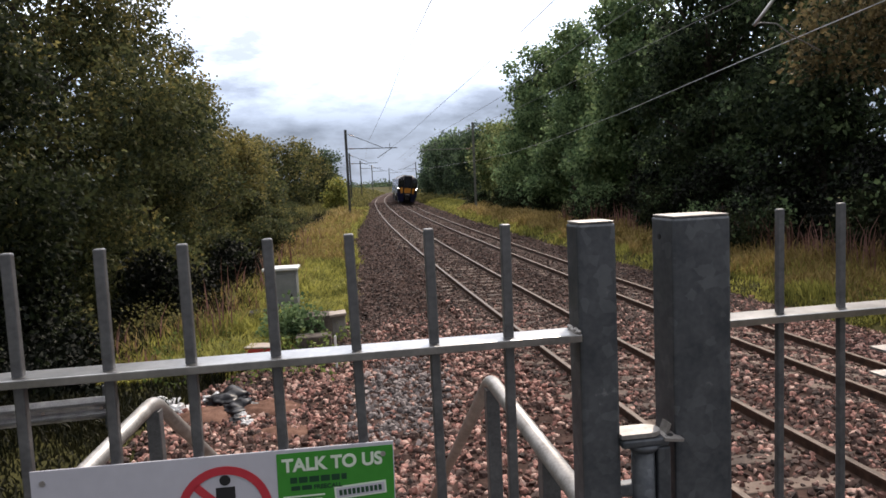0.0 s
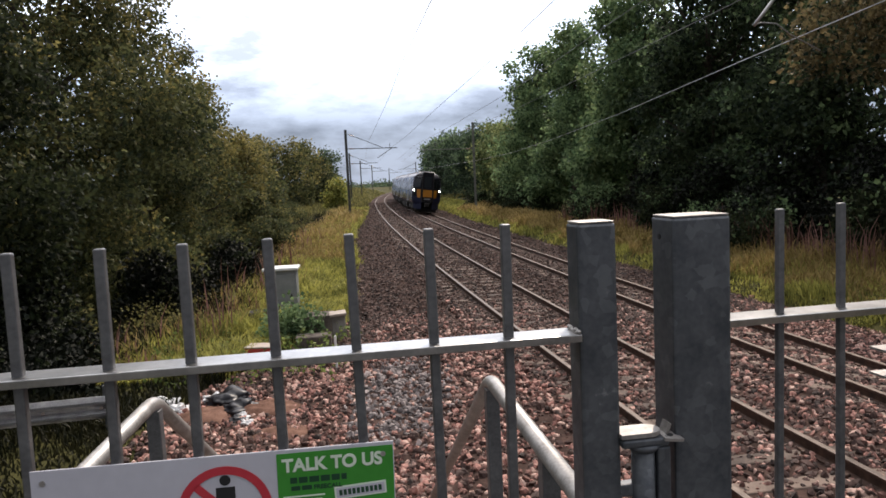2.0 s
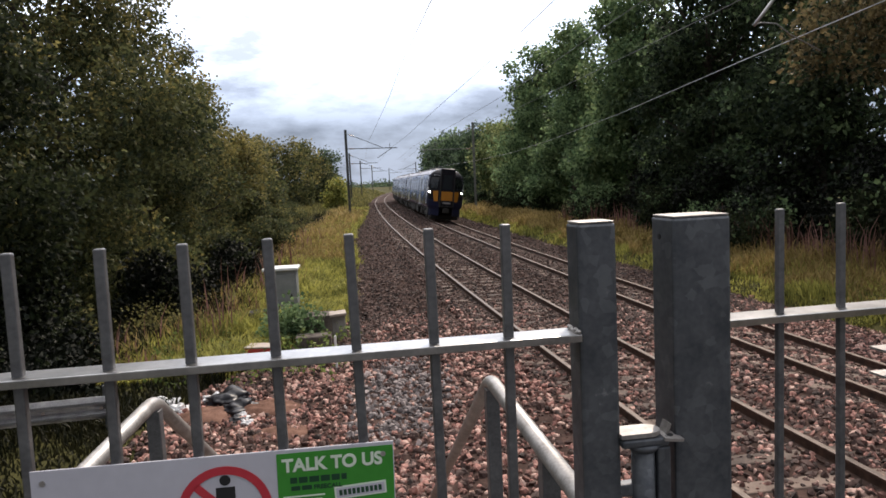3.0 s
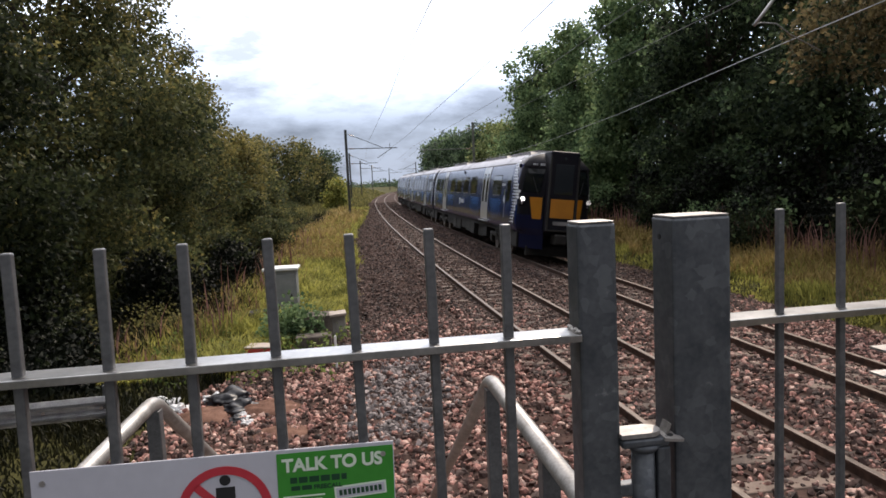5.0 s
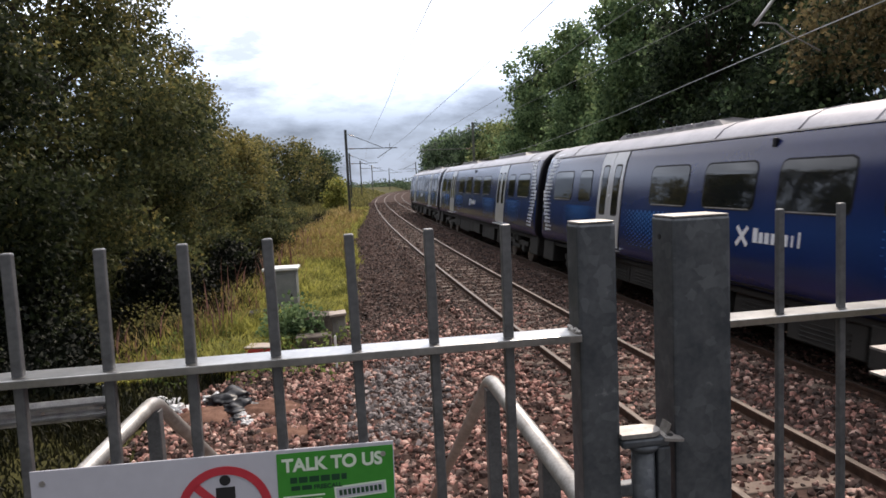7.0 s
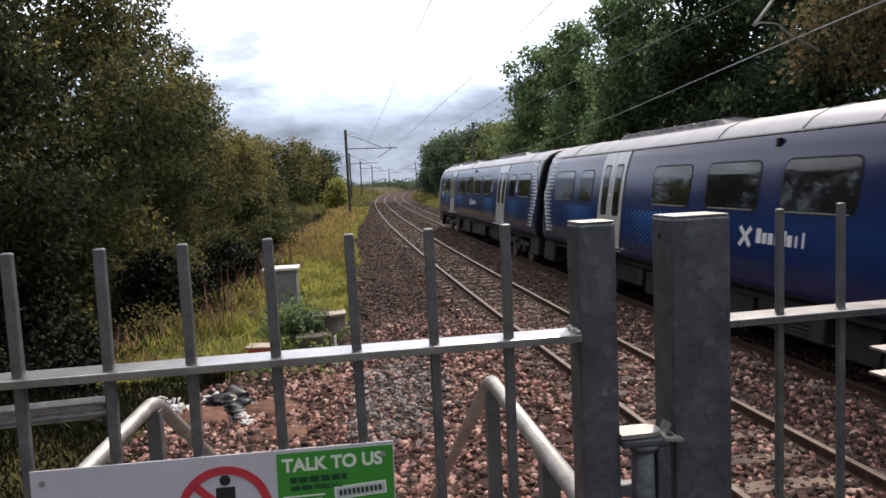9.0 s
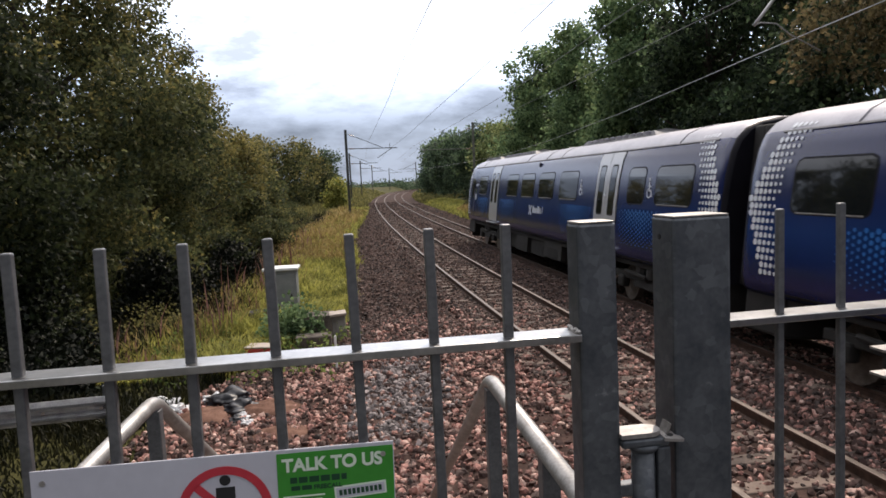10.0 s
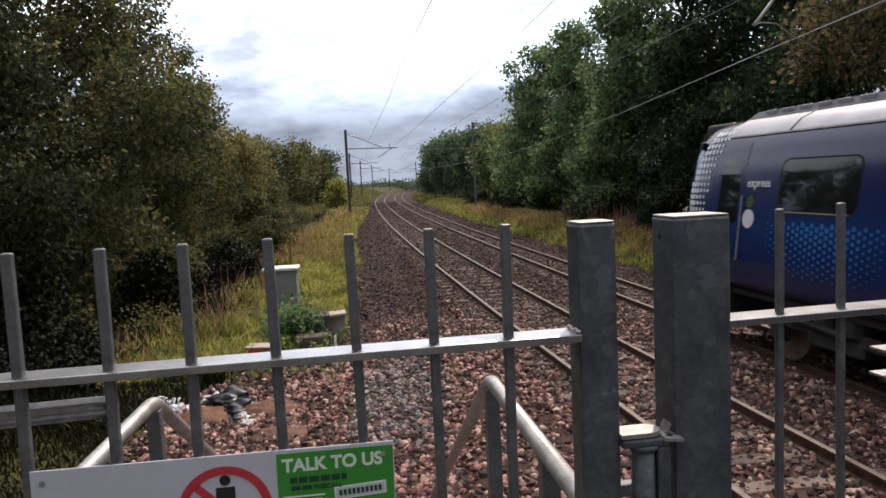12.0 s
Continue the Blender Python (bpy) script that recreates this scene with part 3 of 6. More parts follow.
def build_gate():
    gate = empty("metal_gate", Matrix.Translation(on_fence(0.4, 0, PLATFORM_Z)), "galvanised steel railing gate, shut, with vertical bars", "gate")
    gate_inv = gate.matrix_world.inverted()
    L = 0.80
    for name, z in (("top_rail", RAIL_TOP - 0.006), ("bottom_rail", PLATFORM_Z + 0.12)):
        bm = boxm((0, 0, 0), (L + 0.62, 0.055, 0.012), 0.0015)
        o = part(name, bm, M_FLAT, gate, "flat galvanised rail with a bright worn top")
        o.matrix_world = Matrix.Translation(on_fence((L - 0.62) / 2, 0.002, z)) @ FENCE_TURN
    places = (-0.46, -0.345, -0.23, -0.115, 0.000, 0.118, 0.229, 0.347, 0.463, 0.578, 0.692)
    tilts = (0.3, 0.1, 0.4, -0.3, 0.3, 0.5, 0.1, -0.4, -0.7, -0.2, 0.35)
    tops = (2.957, 2.957, 2.957, 2.957, 2.9585, 2.9575, 2.9575, 2.9580, 2.9580, 2.9590, 2.9590)
    for u, t, z in zip(places, tilts, tops):
        upright(gate, u, z, PLATFORM_Z + 0.1, t, 0.0)
    hollow_post("gate_stile", gate, 0.805, 0.867, 0.055, 2.952, "square hollow gate stile", PLATFORM_Z + 0.05)
    bm = bmesh.new()
    for k in range(7):
        a = random.Random(k).uniform(-1, 1)
        bmesh.ops.create_icosphere(bm, subdivisions=1, radius=0.0045, matrix=Matrix.Translation((0.795, -0.022 + 0.007 * k, RAIL_TOP + 0.002 + 0.002 * a)))
    w = part("weld", bm, M_TUBE, gate, "lumpy weld bead", smooth=True)
    w.matrix_world = Matrix.Translation(on_fence(0)) @ FENCE_TURN
    # latch: keep plate with rounded nose, block under it, and the strike on the post
    latch = empty("gate_latch", Matrix.Translation(on_fence(0.9, 0, 2.6)) @ FENCE_TURN, "galvanised slam latch between gate and post", "latch")
    bm = bmesh.new()
    out = [(-0.036, -0.012), (-0.036, 0.030)] + [(0.013 + 0.021 * math.cos(a), 0.009 + 0.021 * math.sin(a)) for a in [math.pi / 2 - math.pi * k / 10 for k in range(11)]]
    lo = [bm.verts.new((x, y, 0.012)) for x, y in out]
    hi = [bm.verts.new((x, y, 0.019)) for x, y in out]
    bm.faces.new(lo[::-1])
    bm.faces.new(hi)
    for k in range(len(out)):
        bm.faces.new((lo[k], lo[(k + 1) % len(out)], hi[(k + 1) % len(out)], hi[k]))
    part("keep_plate", bm, M_TUBE, latch, "bright rounded steel plate")
    part("latch_block", boxm((0.004, 0.012, 0.003), (0.078, 0.05, 0.014), 0.004), M_GALV_POST, latch)
    part("collar", tube([(0.008, 0.012, -0.004), (0.008, 0.012, -0.016)], 0.031, 14, 0.021), M_GALV_POST, latch, smooth=True)
    part("latch_tube", tube([(0.008, 0.012, -0.01), (0.008, 0.012, -0.22)], 0.019, 14), M_GALV_POST, latch, smooth=True)
    part("latch_guide", boxm((0.038, 0.012, -0.115), (0.022, 0.03, 0.21), 0.003), M_GALV_POST, latch)
    part("latch_arm", boxm((-0.025, 0.02, -0.082), (0.06, 0.02, 0.022), 0.003), M_GALV_POST, latch)
    bm = bmesh.new()
    box(bm, (0.048, 0.0, 0.006), (0.034, 0.03, 0.005), pose(0, 0, 0, 6, 10, 8))
    box(bm, (0.046, 0.012, 0.016), (0.004, 0.024, 0.022), pose(0, 0, 0, 0, 22, 0))
    part("strike", bm, M_TUBE, latch, "bent strike plate with a bolt hole")
    part("bolt_hole", tube([(0.047, -0.002, 0.0088), (0.047, -0.002, 0.0096)], 0.006, 10), M_BLACK, latch)
    return gate


def build_fence():
    fence = empty("railing_fence", Matrix.Translation(on_fence(1.3, 0, PLATFORM_Z)), "galvanised steel vertical bar railing beside the gate", "fence")
    p = hollow_post("fence_post", fence, 0.9585, 1.056, 0.076, 2.953, "stout square galvanised post")
    bm = tube([(0, -0.0008, 0), (0, 0.004, 0)], 0.0045, 10)
    h = part("drilled_hole", bm, M_BLACK, p)
    h.matrix_world = Matrix.Translation(on_fence(0.9577, 0.045, 2.9215)) @ FENCE_TURN @ pose(0, 0, 0, 0, 0, -90)
    for name, z in (("top_rail", RAIL_TOP - 0.006), ("bottom_rail", PLATFORM_Z + 0.12)):
        bm = boxm((0, 0, 0), (1.4, 0.055, 0.012), 0.0015)
        o = part(name, bm, M_FLAT, fence, "flat galvanised rail with a bright worn top")
        o.matrix_world = Matrix.Translation(on_fence(1.757, 0.035, z - 0.001)) @ FENCE_TURN @ pose(0, 0, 0, 0, -0.3, 0)
    for k in range(10):
        u = 1.1622 + 0.1118 * k
        bm = boxm((0, 0, (2.966 + PLATFORM_Z) / 2 - 0.01), (0.0118, 0.0118, 2.966 - PLATFORM_Z), 0.0025)
        o = part("bar", bm, M_GALV, fence)
        o.matrix_world = Matrix.Translation(on_fence(u, 0.035, 0.004 * k)) @ FENCE_TURN @ Matrix.Translation((0, 0, RAIL_TOP)) @ pose(0, 0, 0, 0, 0.2 if k == 0 else -0.3, 0) @ Matrix.Translation((0, 0, -RAIL_TOP))
    far = part("end_post", boxm((0, 0, (2.953 + PLATFORM_Z) / 2), (0.1, 0.1, 2.953 - PLATFORM_Z), 0.005), M_GALV_POST, fence)
    far.matrix_world = Matrix.Translation(on_fence(2.5, 0.04)) @ FENCE_TURN
    clip = boxm((0, 0, 0), (0.02, 0.012, 0.003), 0.001, pose(0, 0, 0, 0, -35, 0))
    o = part("weld_tab", clip, M_TUBE, fence, "small bright tab")
    o.matrix_world = Matrix.Translation(on_fence(1.064, 0.04, 2.748)) @ FENCE_TURN
    # channel-shaped bracket on the rails further along
    br = empty("steel_bracket", Matrix.Translation(on_fence(1.437, 0.02, 2.70)) @ FENCE_TURN, "galvanised channel bracket on the railing", "bracket")
    part("upper_flange", boxm((0, 0, 0.008), (0.20, 0.05, 0.005), 0.001), M_TUBE, br)
    part("lower_flange", boxm((0, 0, -0.036), (0.20, 0.05, 0.005), 0.001), M_TUBE, br)
    part("web", boxm((0.06, 0.027, -0.014), (0.12, 0.004, 0.05), 0.001), M_GALV_POST, br)


def text_part(name, body, size, mat, parent, m, extrude=0.0004, bold=0.0):
    cu = bpy.data.curves.new(name, "FONT")
    cu.body = body
    cu.size = size
    cu.extrude = extrude
    cu.offset = bold
    cu.materials.append(mat)
    o = new(name, cu)
    o.parent = parent
    o.matrix_parent_inverse = Matrix()
    o.matrix_basis = m
    return o


def disc_ring(r0, r1, thick, n=48):
    bm = bmesh.new()
    loops = []
    for r, y in ((r0, 0), (r0, -thick), (r1, -thick), (r1, 0)):
        loops.append([bm.verts.new((r * math.cos(2 * math.pi * k / n), y, r * math.sin(2 * math.pi * k / n))) for k in range(n)])
    for a, b in zip(loops, loops[1:]):
        for k in range(n):
            bm.faces.new((a[k], a[(k + 1) % n], b[(k + 1) % n], b[k]))
    bmesh.ops.recalc_face_normals(bm, faces=bm.faces)
    return bm


def build_sign():
    base = Matrix.Translation(on_fence(0.2550, -0.014, 2.50)) @ FENCE_TURN @ pose(0, 0, 0, 0, 0.75, 0)
    sign = empty("warning_sign", base, "white trackside warning notice with a red prohibition ring", "sign")

    def put(ob, m=Matrix()):
        ob.matrix_parent_inverse = Matrix()
        ob.matrix_basis = m
        return ob
    put(part("plate", boxm((0, 0, 0.0), (0.502, 0.003, 0.306), 0.001), M_SIGN, sign))
    put(part("prohibition_ring", disc_ring(0.054, 0.066, 0.0008), M_RED, sign, "red ring"), pose(0.0065, -0.0022, 0.071))
    put(part("prohibition_bar", boxm((0, -0.0026, 0), (0.112, 0.0008, 0.0115)), M_RED, sign, "red diagonal bar"), pose(0.0065, 0, 0.071, 0, 45, 0))
    # plain dark shapes behind the ring
    bm = tube([(0.008, -0.0017, 0.116), (0.008, -0.0024, 0.116)], 0.0078, 16)
    put(part("dark_disc", bm, M_BLACK, sign))
    bm = bmesh.new()
    box(bm, (0.008, -0.002, 0.089), (0.027, 0.0006, 0.034), bevel=0.00025)
    box(bm, (0.010, -0.002, 0.060), (0.017, 0.0006, 0.026))
    put(part("dark_block", bm, M_BLACK, sign))
    # green notice
    put(part("green_panel", boxm((0.1655, -0.0021, 0.0985), (0.168, 0.0008, 0.098)), M_GREEN, sign, "bright green notice"))
    rx = pose(0.089, -0.0028, 0.1205, 90, 0, 0)
    text_part("lettering", "TALK TO US", 0.0265, M_CHALK, sign, rx @ Matrix.Diagonal((0.98, 1, 1, 1)), bold=0.0009)
    for name, x, z, w, h in (("printed_bar", 0.140, 0.1065, 0.084, 0.0088), ("printed_bar", 0.115, 0.0945, 0.032, 0.0066)):
        bm = bmesh.new()
        k, xx = 0, -w / 2
        rr = random.Random(int(w * 1e4))
        while xx < w / 2 - 0.004:
            ww = rr.uniform(0.010, 0.022)
            ww = min(ww, w / 2 - xx)
            box(bm, (xx + ww / 2, 0, 0), (ww - 0.0025, 0.0005, h))
            xx += ww
        put(part(name, bm, M_INK, sign), pose(x, -0.0028, z))
    text_part("lettering", "FREECALL", 0.0092, M_INK, sign, pose(0.1325, -0.0028, 0.0913, 90, 0, 0), bold=0.0003)
    for k in range(3):
        put(part("fine_print", boxm((0, 0, 0), (0.060 - 0.008 * k, 0.0004, 0.0022)), M_CHALK, sign), pose(0.118, -0.0027, 0.082 - 0.006 * k))
    patch = put(part("name_patch", boxm((0, 0, 0), (0.076, 0.0006, 0.0195)), M_CHALK, sign, "pale patch with a dark outline"), pose(0.200, -0.0029, 0.0835, 0, -3, 0))
    put(part("patch_field", boxm((0, -0.0004, 0), (0.071, 0.0005, 0.0150)), M_SIGN, patch))
    bm = bmesh.new()
    for k in range(10):
        box(bm, (-0.029 + 0.0064 * k, -0.0008, 0), (0.0046, 0.0004, 0.0085))
    put(part("printed_bar", bm, M_INK, patch))
    for z in (0.135, -0.135):
        for x in (-0.235, 0.235):
            put(part("fixing_screw", tube([(x, -0.001, z), (x, -0.0035, z)], 0.004, 8), M_TUBE, sign))
    return sign


def bend(p0, p1, p2, r=0.10, n=5):
    """Corner at p1 rounded."""
    p0, p1, p2 = Vector(p0), Vector(p1), Vector(p2)
    a, b = p1 + (p0 - p1).normalized() * r, p1 + (p2 - p1).normalized() * r
    return [p0] + [(1 - t) ** 2 * a + 2 * t * (1 - t) * p1 + t * t * b for t in [k / n for k in range(n + 1)]] + [p2]


def build_handrails():
    for x0, x1, xa, side in ((0.338, 1.30, 0.155, "r"), (-0.985, 1.30, -1.116, "l")):
        h = empty("step_handrail", Matrix.Translation((xa, 2.6, 0)), "bare galvanised tube handrail of the platform steps", "handrail", "pair of handrails")
        z = 2.272 if side == "r" else 2.250
        d = Vector((xa - x0, 2.6 - x1, 0)).normalized()
        near, apex = Vector((x0, x1, z)), Vector((xa, 2.6, z))
        foot = apex + d * 2.5 + Vector((0, 0, -1.66))
        o = part("top_tube", tube(bend(near, apex, foot, 0.07), 0.0265, 16), M_TUBE, h, smooth=True)
        o.matrix_world = Matrix()
        for f in (0.45, 1.0):
            q = near.lerp(apex, f) if f < 1 else apex + d * 0.02 + Vector((0, 0, -0.03))
            o = part("post", boxm((0, 0, 0), (0.05, 0.05, q.z - PLATFORM_Z), 0.004), M_GALV, h)
            o.matrix_world = Matrix.Translation((q.x - d.x * 0.03, q.y - d.y * 0.03, (q.z + PLATFORM_Z) / 2 - 0.0)) @ pose(0, 0, 0, 0, 0, math.degrees(math.atan2(-d.x, d.y)))
        q = apex + d * 2.2 + Vector((0, 0, -1.46))
        o = part("post", boxm((0, 0, 0), (0.05, 0.05, q.z + 0.3), 0.004), M_GALV_POST, h)
        o.matrix_world = Matrix.Translation((q.x, q.y, (q.z - 0.3) / 2))


# ---------------------------------------------------------------- train
CAR_L = 22.8          # body length
PITCH = 23.4
CAB_EXTRA = 1.1        # driving ends are longer
NOSE_D = (0.0, 0.08, 0.35, 0.55, 0.72, 0.95, 1.5)          # back from the tip of a driving end
NOSE_W = (0.40, 0.46, 0.70, 0.87, 0.965, 0.995, 1.0)       # share of the full width there
NOSE_T = (3.62, 3.68, 3.78, 3.86, 3.92, 3.955, 3.975)      # height of the roof there
BODY = [(1.22, 0.98), (1.31, 1.06), (1.365, 1.25), (1.38, 1.60), (1.38, 2.30), (1.355, 2.85), (1.30, 3.25), (1.215, 3.50),
        (1.06, 3.69), (0.82, 3.83), (0.42, 3.94), (0.0, 3.975)]


def side_x(z):
    return float(np.interp(z, [p[1] for p in BODY], [p[0] for p in BODY]))


def ring_of(width, top, low=0.98):
    out = []
    for x, z in BODY:
        t = (z - 0.98) / (3.975 - 0.98)
        out.append((x * width, low + (top - low) * t))
    return out + [(-x, z) for x, z in out[-2::-1]]


def car_body(car, cab):
    """Loft; cab at the -y end when cab is -1, at +y when 1, none when 0."""
    h = CAR_L / 2
    flat = [(0.0, 0.955, 3.90), (0.12, 0.99, 3.95), (0.30, 1.0, 3.975)]
    nose = list(zip(NOSE_D, NOSE_W, NOSE_T))
    lo_h, hi_h = h + (CAB_EXTRA if cab == -1 else 0), h + (CAB_EXTRA if cab == 1 else 0)
    secs = []
    for y, w, t in (nose if cab == -1 else flat):
        secs.append((-lo_h + y, w, t))
    for y in (-7.0, -3.5, 0, 3.5, 7.0):
        secs.append((y, 1.0, 3.975))
    for y, w, t in reversed(nose if cab == 1 else flat):
        secs.append((hi_h - y, w, t))
    bm = bmesh.new()
    rings = [[bm.verts.new((x, y, z)) for x, z in ring_of(w, t)] for y, w, t in secs]
    n = len(rings[0])
    half = len(BODY) - 1
    for i, (a, b) in enumerate(zip(rings, rings[1:])):
        for k in range(n):
            f = bm.faces.new((a[k], a[(k + 1) % n], b[(k + 1) % n], b[k]))
            j = k if k < half else n - 2 - k
            mid = (secs[i][0] + secs[i + 1][0]) / 2
            tip = (cab == -1 and mid < -lo_h + 0.72) or (cab == 1 and mid > hi_h - 0.72)
            seam = (cab != -1 and mid < -lo_h + 0.13) or (cab != 1 and mid > hi_h - 0.13)
            hood = 7 <= j and ((cab == -1 and mid < -lo_h + 1.3) or (cab == 1 and mid > hi_h - 1.3))
            f.material_index = 2 if k == n - 1 or seam or tip else 3 if hood else (1 if 7 <= j else 0)
            f.smooth = k != n - 1
    for r, last in ((rings[0], False), (rings[-1], True)):
        f = bm.faces.new(r)
        f.material_index = 2
    bmesh.ops.recalc_face_normals(bm, faces=bm.faces)
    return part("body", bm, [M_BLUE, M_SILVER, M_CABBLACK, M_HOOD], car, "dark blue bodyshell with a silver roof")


def on_side(sx, y, z, out=0.0):
    return Vector((sx * (side_x(z) + out), y, z))


def side_panel(sx, y0, y1, z0, z1, out, steps=4, round_c=0.0, thick=0.02):
    """A panel that follows the bodyside, standing out from it, with cut corners."""
    bm = bmesh.new()
    zs = [z0 + (z1 - z0) * k / steps for k in range(steps + 1)]
    if round_c:
        zs = sorted(set(zs + [z0 + round_c * 0.3, z0 + round_c, z1 - round_c, z1 - round_c * 0.3]))
    zs = sorted(set(zs + [q[1] for q in BODY if z0 < q[1] < z1]))
    face, rim = [], []
    for z in zs:
        inset = 0.0
        if round_c:
            e = min(z - z0, z1 - z)
            inset = round_c * (1 - math.sqrt(max(0, 1 - (1 - min(e / round_c, 1)) ** 2)))
        ys = (y0 + inset, y1 - inset)
        face.append([bm.verts.new(on_side(sx, y, z, out)) for y in ys])
        rim.append([(bm.verts.new(on_side(sx, y, z, out)), bm.verts.new(on_side(sx, y, z, out - thick))) for y in ys])
    flip = -1 if sx > 0 else 1
    for a, b in zip(face, face[1:]):
        f = bm.faces.new((a[1], a[0], b[0], b[1])[::flip])
        f.smooth = True
    for a, b in zip(rim, rim[1:]):
        bm.faces.new((a[0][0], b[0][0], b[0][1], a[0][1])[::flip])
        bm.faces.new((a[1][0], a[1][1], b[1][1], b[1][0])[::flip])
    for r in (rim[0], rim[-1]):
        bm.faces.new((r[0][0], r[0][1], r[1][1], r[1][0]))
    return bm


def window(car, sx, y0, y1, z0=2.27, z1=3.04):
    f = part("window", side_panel(sx, y0 - 0.03, y1 + 0.03, z0 - 0.03, z1 + 0.03, 0.004, 4, 0.14), M_CABBLACK, car, "rounded window with a dark surround")
    part("pane", side_panel(sx, y0, y1, z0, z1, 0.008, 4, 0.12), M_GLASS, f)
    if y1 - y0 > 1.0:
        part("glazing_strip", side_panel(sx, y0 + 0.1, y1 - 0.1, z0 - 0.012, z0 + 0.008, 0.012, 1), M_TUBE, f)


def doorway(car, sx, y0, y1):
    part("door_surround", side_panel(sx, y0 - 0.05, y1 + 0.05, 1.14, 3.50, 0.003, 6), M_CABBLACK, car)
    mid = (y0 + y1) / 2
    for a, b in ((y0, mid - 0.012), (mid + 0.012, y1)):
        d = part("door", side_panel(sx, a, b, 1.20, 3.45, 0.016, 6), M_DOOR, car, "pale grey sliding door leaf")
        w = (b - a)
        g = part("door_glass", side_panel(sx, a + w * 0.27, b - w * 0.27, 1.98, 3.12, 0.020, 4, 0.05), M_GLASS, d)
        part("glass_seal", side_panel(sx, a + w * 0.22, b - w * 0.22, 1.94, 3.16, 0.018, 4, 0.07), M_RUBBER, d)
    part("door_button", tube([on_side(sx, mid, 2.42, 0.0), on_side(sx, mid, 2.42, 0.035)], 0.035, 10), M_DOT, car)
    part("step_board", boxm((sx * 1.40, mid, 1.14), (0.16, y1 - y0 + 0.1, 0.035), 0.006), M_DOOR, car, "pale door step")


def nose_width(y, cab):
    """How far the bodyside has drawn in towards a driving end."""
    d = CAR_L / 2 + CAB_EXTRA - abs(y) if cab and y * cab > 0 else 9.0
    return float(np.interp(d, NOSE_D, NOSE_W))


def dots(car, sx, places, mat, name, cab=0):
    """A field of round dots on the bodyside: places are (y, z, radius)."""
    bm = bmesh.new()
    for y, z, r in places:
        vs = []
        for k in range(8):
            t = 2 * math.pi * k / 8
            zz = z + r * math.sin(t)
            yy = y + r * math.cos(t)
            q = on_side(sx, yy, zz)
            q.x = q.x * nose_width(yy, cab) + sx * 0.013
            vs.append(bm.verts.new(q))
        bm.faces.new(vs if sx < 0 else vs[::-1])
    o = part(name, bm, mat, car)
    o["kind"] = "stuff"


def chevron_dots(car, sx, y_end, inward, point_depth, cab=0):
    """White dot chevron by the end of a car: rows step out to the waist and back in."""
    out = []
    z, row = 1.34, 0
    while z < 3.60:
        t = abs(z - 2.40) / 1.1
        front = 0.05 + point_depth * t * (0.75 if z < 2.40 else 0.92)
        n = 6 if t < 0.3 else 5
        for k in range(n):
            r = 0.058 * (1 - 0.10 * k) * (1 - 0.18 * t)
            out.append((y_end + inward * (front + (0.5 * (row % 2) + k) * 0.112), z, max(r, 0.020)))
        z += 0.112
        row += 1
    dots(car, sx, out, M_DOT, "dot_chevron", cab)


def band_dots(car, sx, y0, y1):
    out = []
    y, col = y0, 0
    while y < y1:
        t = (y - y0) / (y1 - y0)
        fade = math.sin(math.pi * min(max(t, 0), 1)) ** 0.6
        for k in range(9):
            z = 1.36 + 0.098 * k + (0.049 if col % 2 else 0)
            if z > 2.12:
                continue
            r = 0.049 * fade * (0.35 + 0.65 * k / 8)
            if r > 0.010:
                out.append((y, z, r))
        y += 0.098
        col += 1
    dots(car, sx, out, M_DOTBLUE, "dot_band")


def bogie(car, y):
    b = part("bogie", boxm((0, y, 0.56), (1.9, 0.5, 0.22), 0.03), M_UNDER, car, "grimy bogie frame")
    for sx in (-1, 1):
        bm = bmesh.new()
        box(bm, (sx * 1.02, y, 0.62), (0.14, 3.3, 0.17), bevel=0.03)
        box(bm, (sx * 1.02, y, 0.50), (0.16, 1.1, 0.2), bevel=0.03)
        part("side_frame", bm, M_UNDER_GREY, b)
        part("damper", tube([(sx * 1.16, y - 0.2, 0.66), (sx * 1.16, y + 0.9, 0.72)], 0.05, 8), M_UNDER_GREY, b)
        for dy in (-0.55, 0.55):
            part("air_spring", tube([(sx * 0.98, y + dy * 0.5, 0.66), (sx * 0.98, y + dy * 0.5, 0.9)], 0.2, 12), M_RUBBER, b)
        for dy in (-1.2, 1.2):
            part("axlebox", boxm((sx * 1.05, y + dy, 0.46), (0.2, 0.32, 0.28), 0.05), M_UNDER_GREY, b)
            bm = tube([(sx * 0.69, y + dy, 0.43), (sx * 0.72, y + dy, 0.43), (sx * 0.73, y + dy, 0.43), (sx * 0.84, y + dy, 0.43)], 0.42, 24)
            part("wheel", bm, M_WHEEL, b)


def underframe(car, seed):
    rng = random.Random(seed)
    part("solebar", boxm((0, 0, 0.95), (2.36, CAR_L - 0.5, 0.16), 0.02), M_UNDER, car)
    y = -5.6
    while y < 5.4:
        w = rng.uniform(0.7, 1.9)
        z0 = rng.uniform(0.30, 0.46)
        depth = rng.uniform(2.0, 2.4)
        b = part("equipment_case", boxm((0, y + w / 2, (z0 + 0.92) / 2), (depth, w - 0.12, 0.90 - z0), 0.025), M_UNDER_GREY if rng.random() < 0.55 else M_UNDER, car)
        if w > 1.1:
            for k in range(4):
                part("louvre", boxm((-depth / 2 - 0.006, y + w / 2, z0 + 0.10 + 0.07 * k), (0.02, w * 0.6, 0.022)), M_UNDER, b)
        y += w


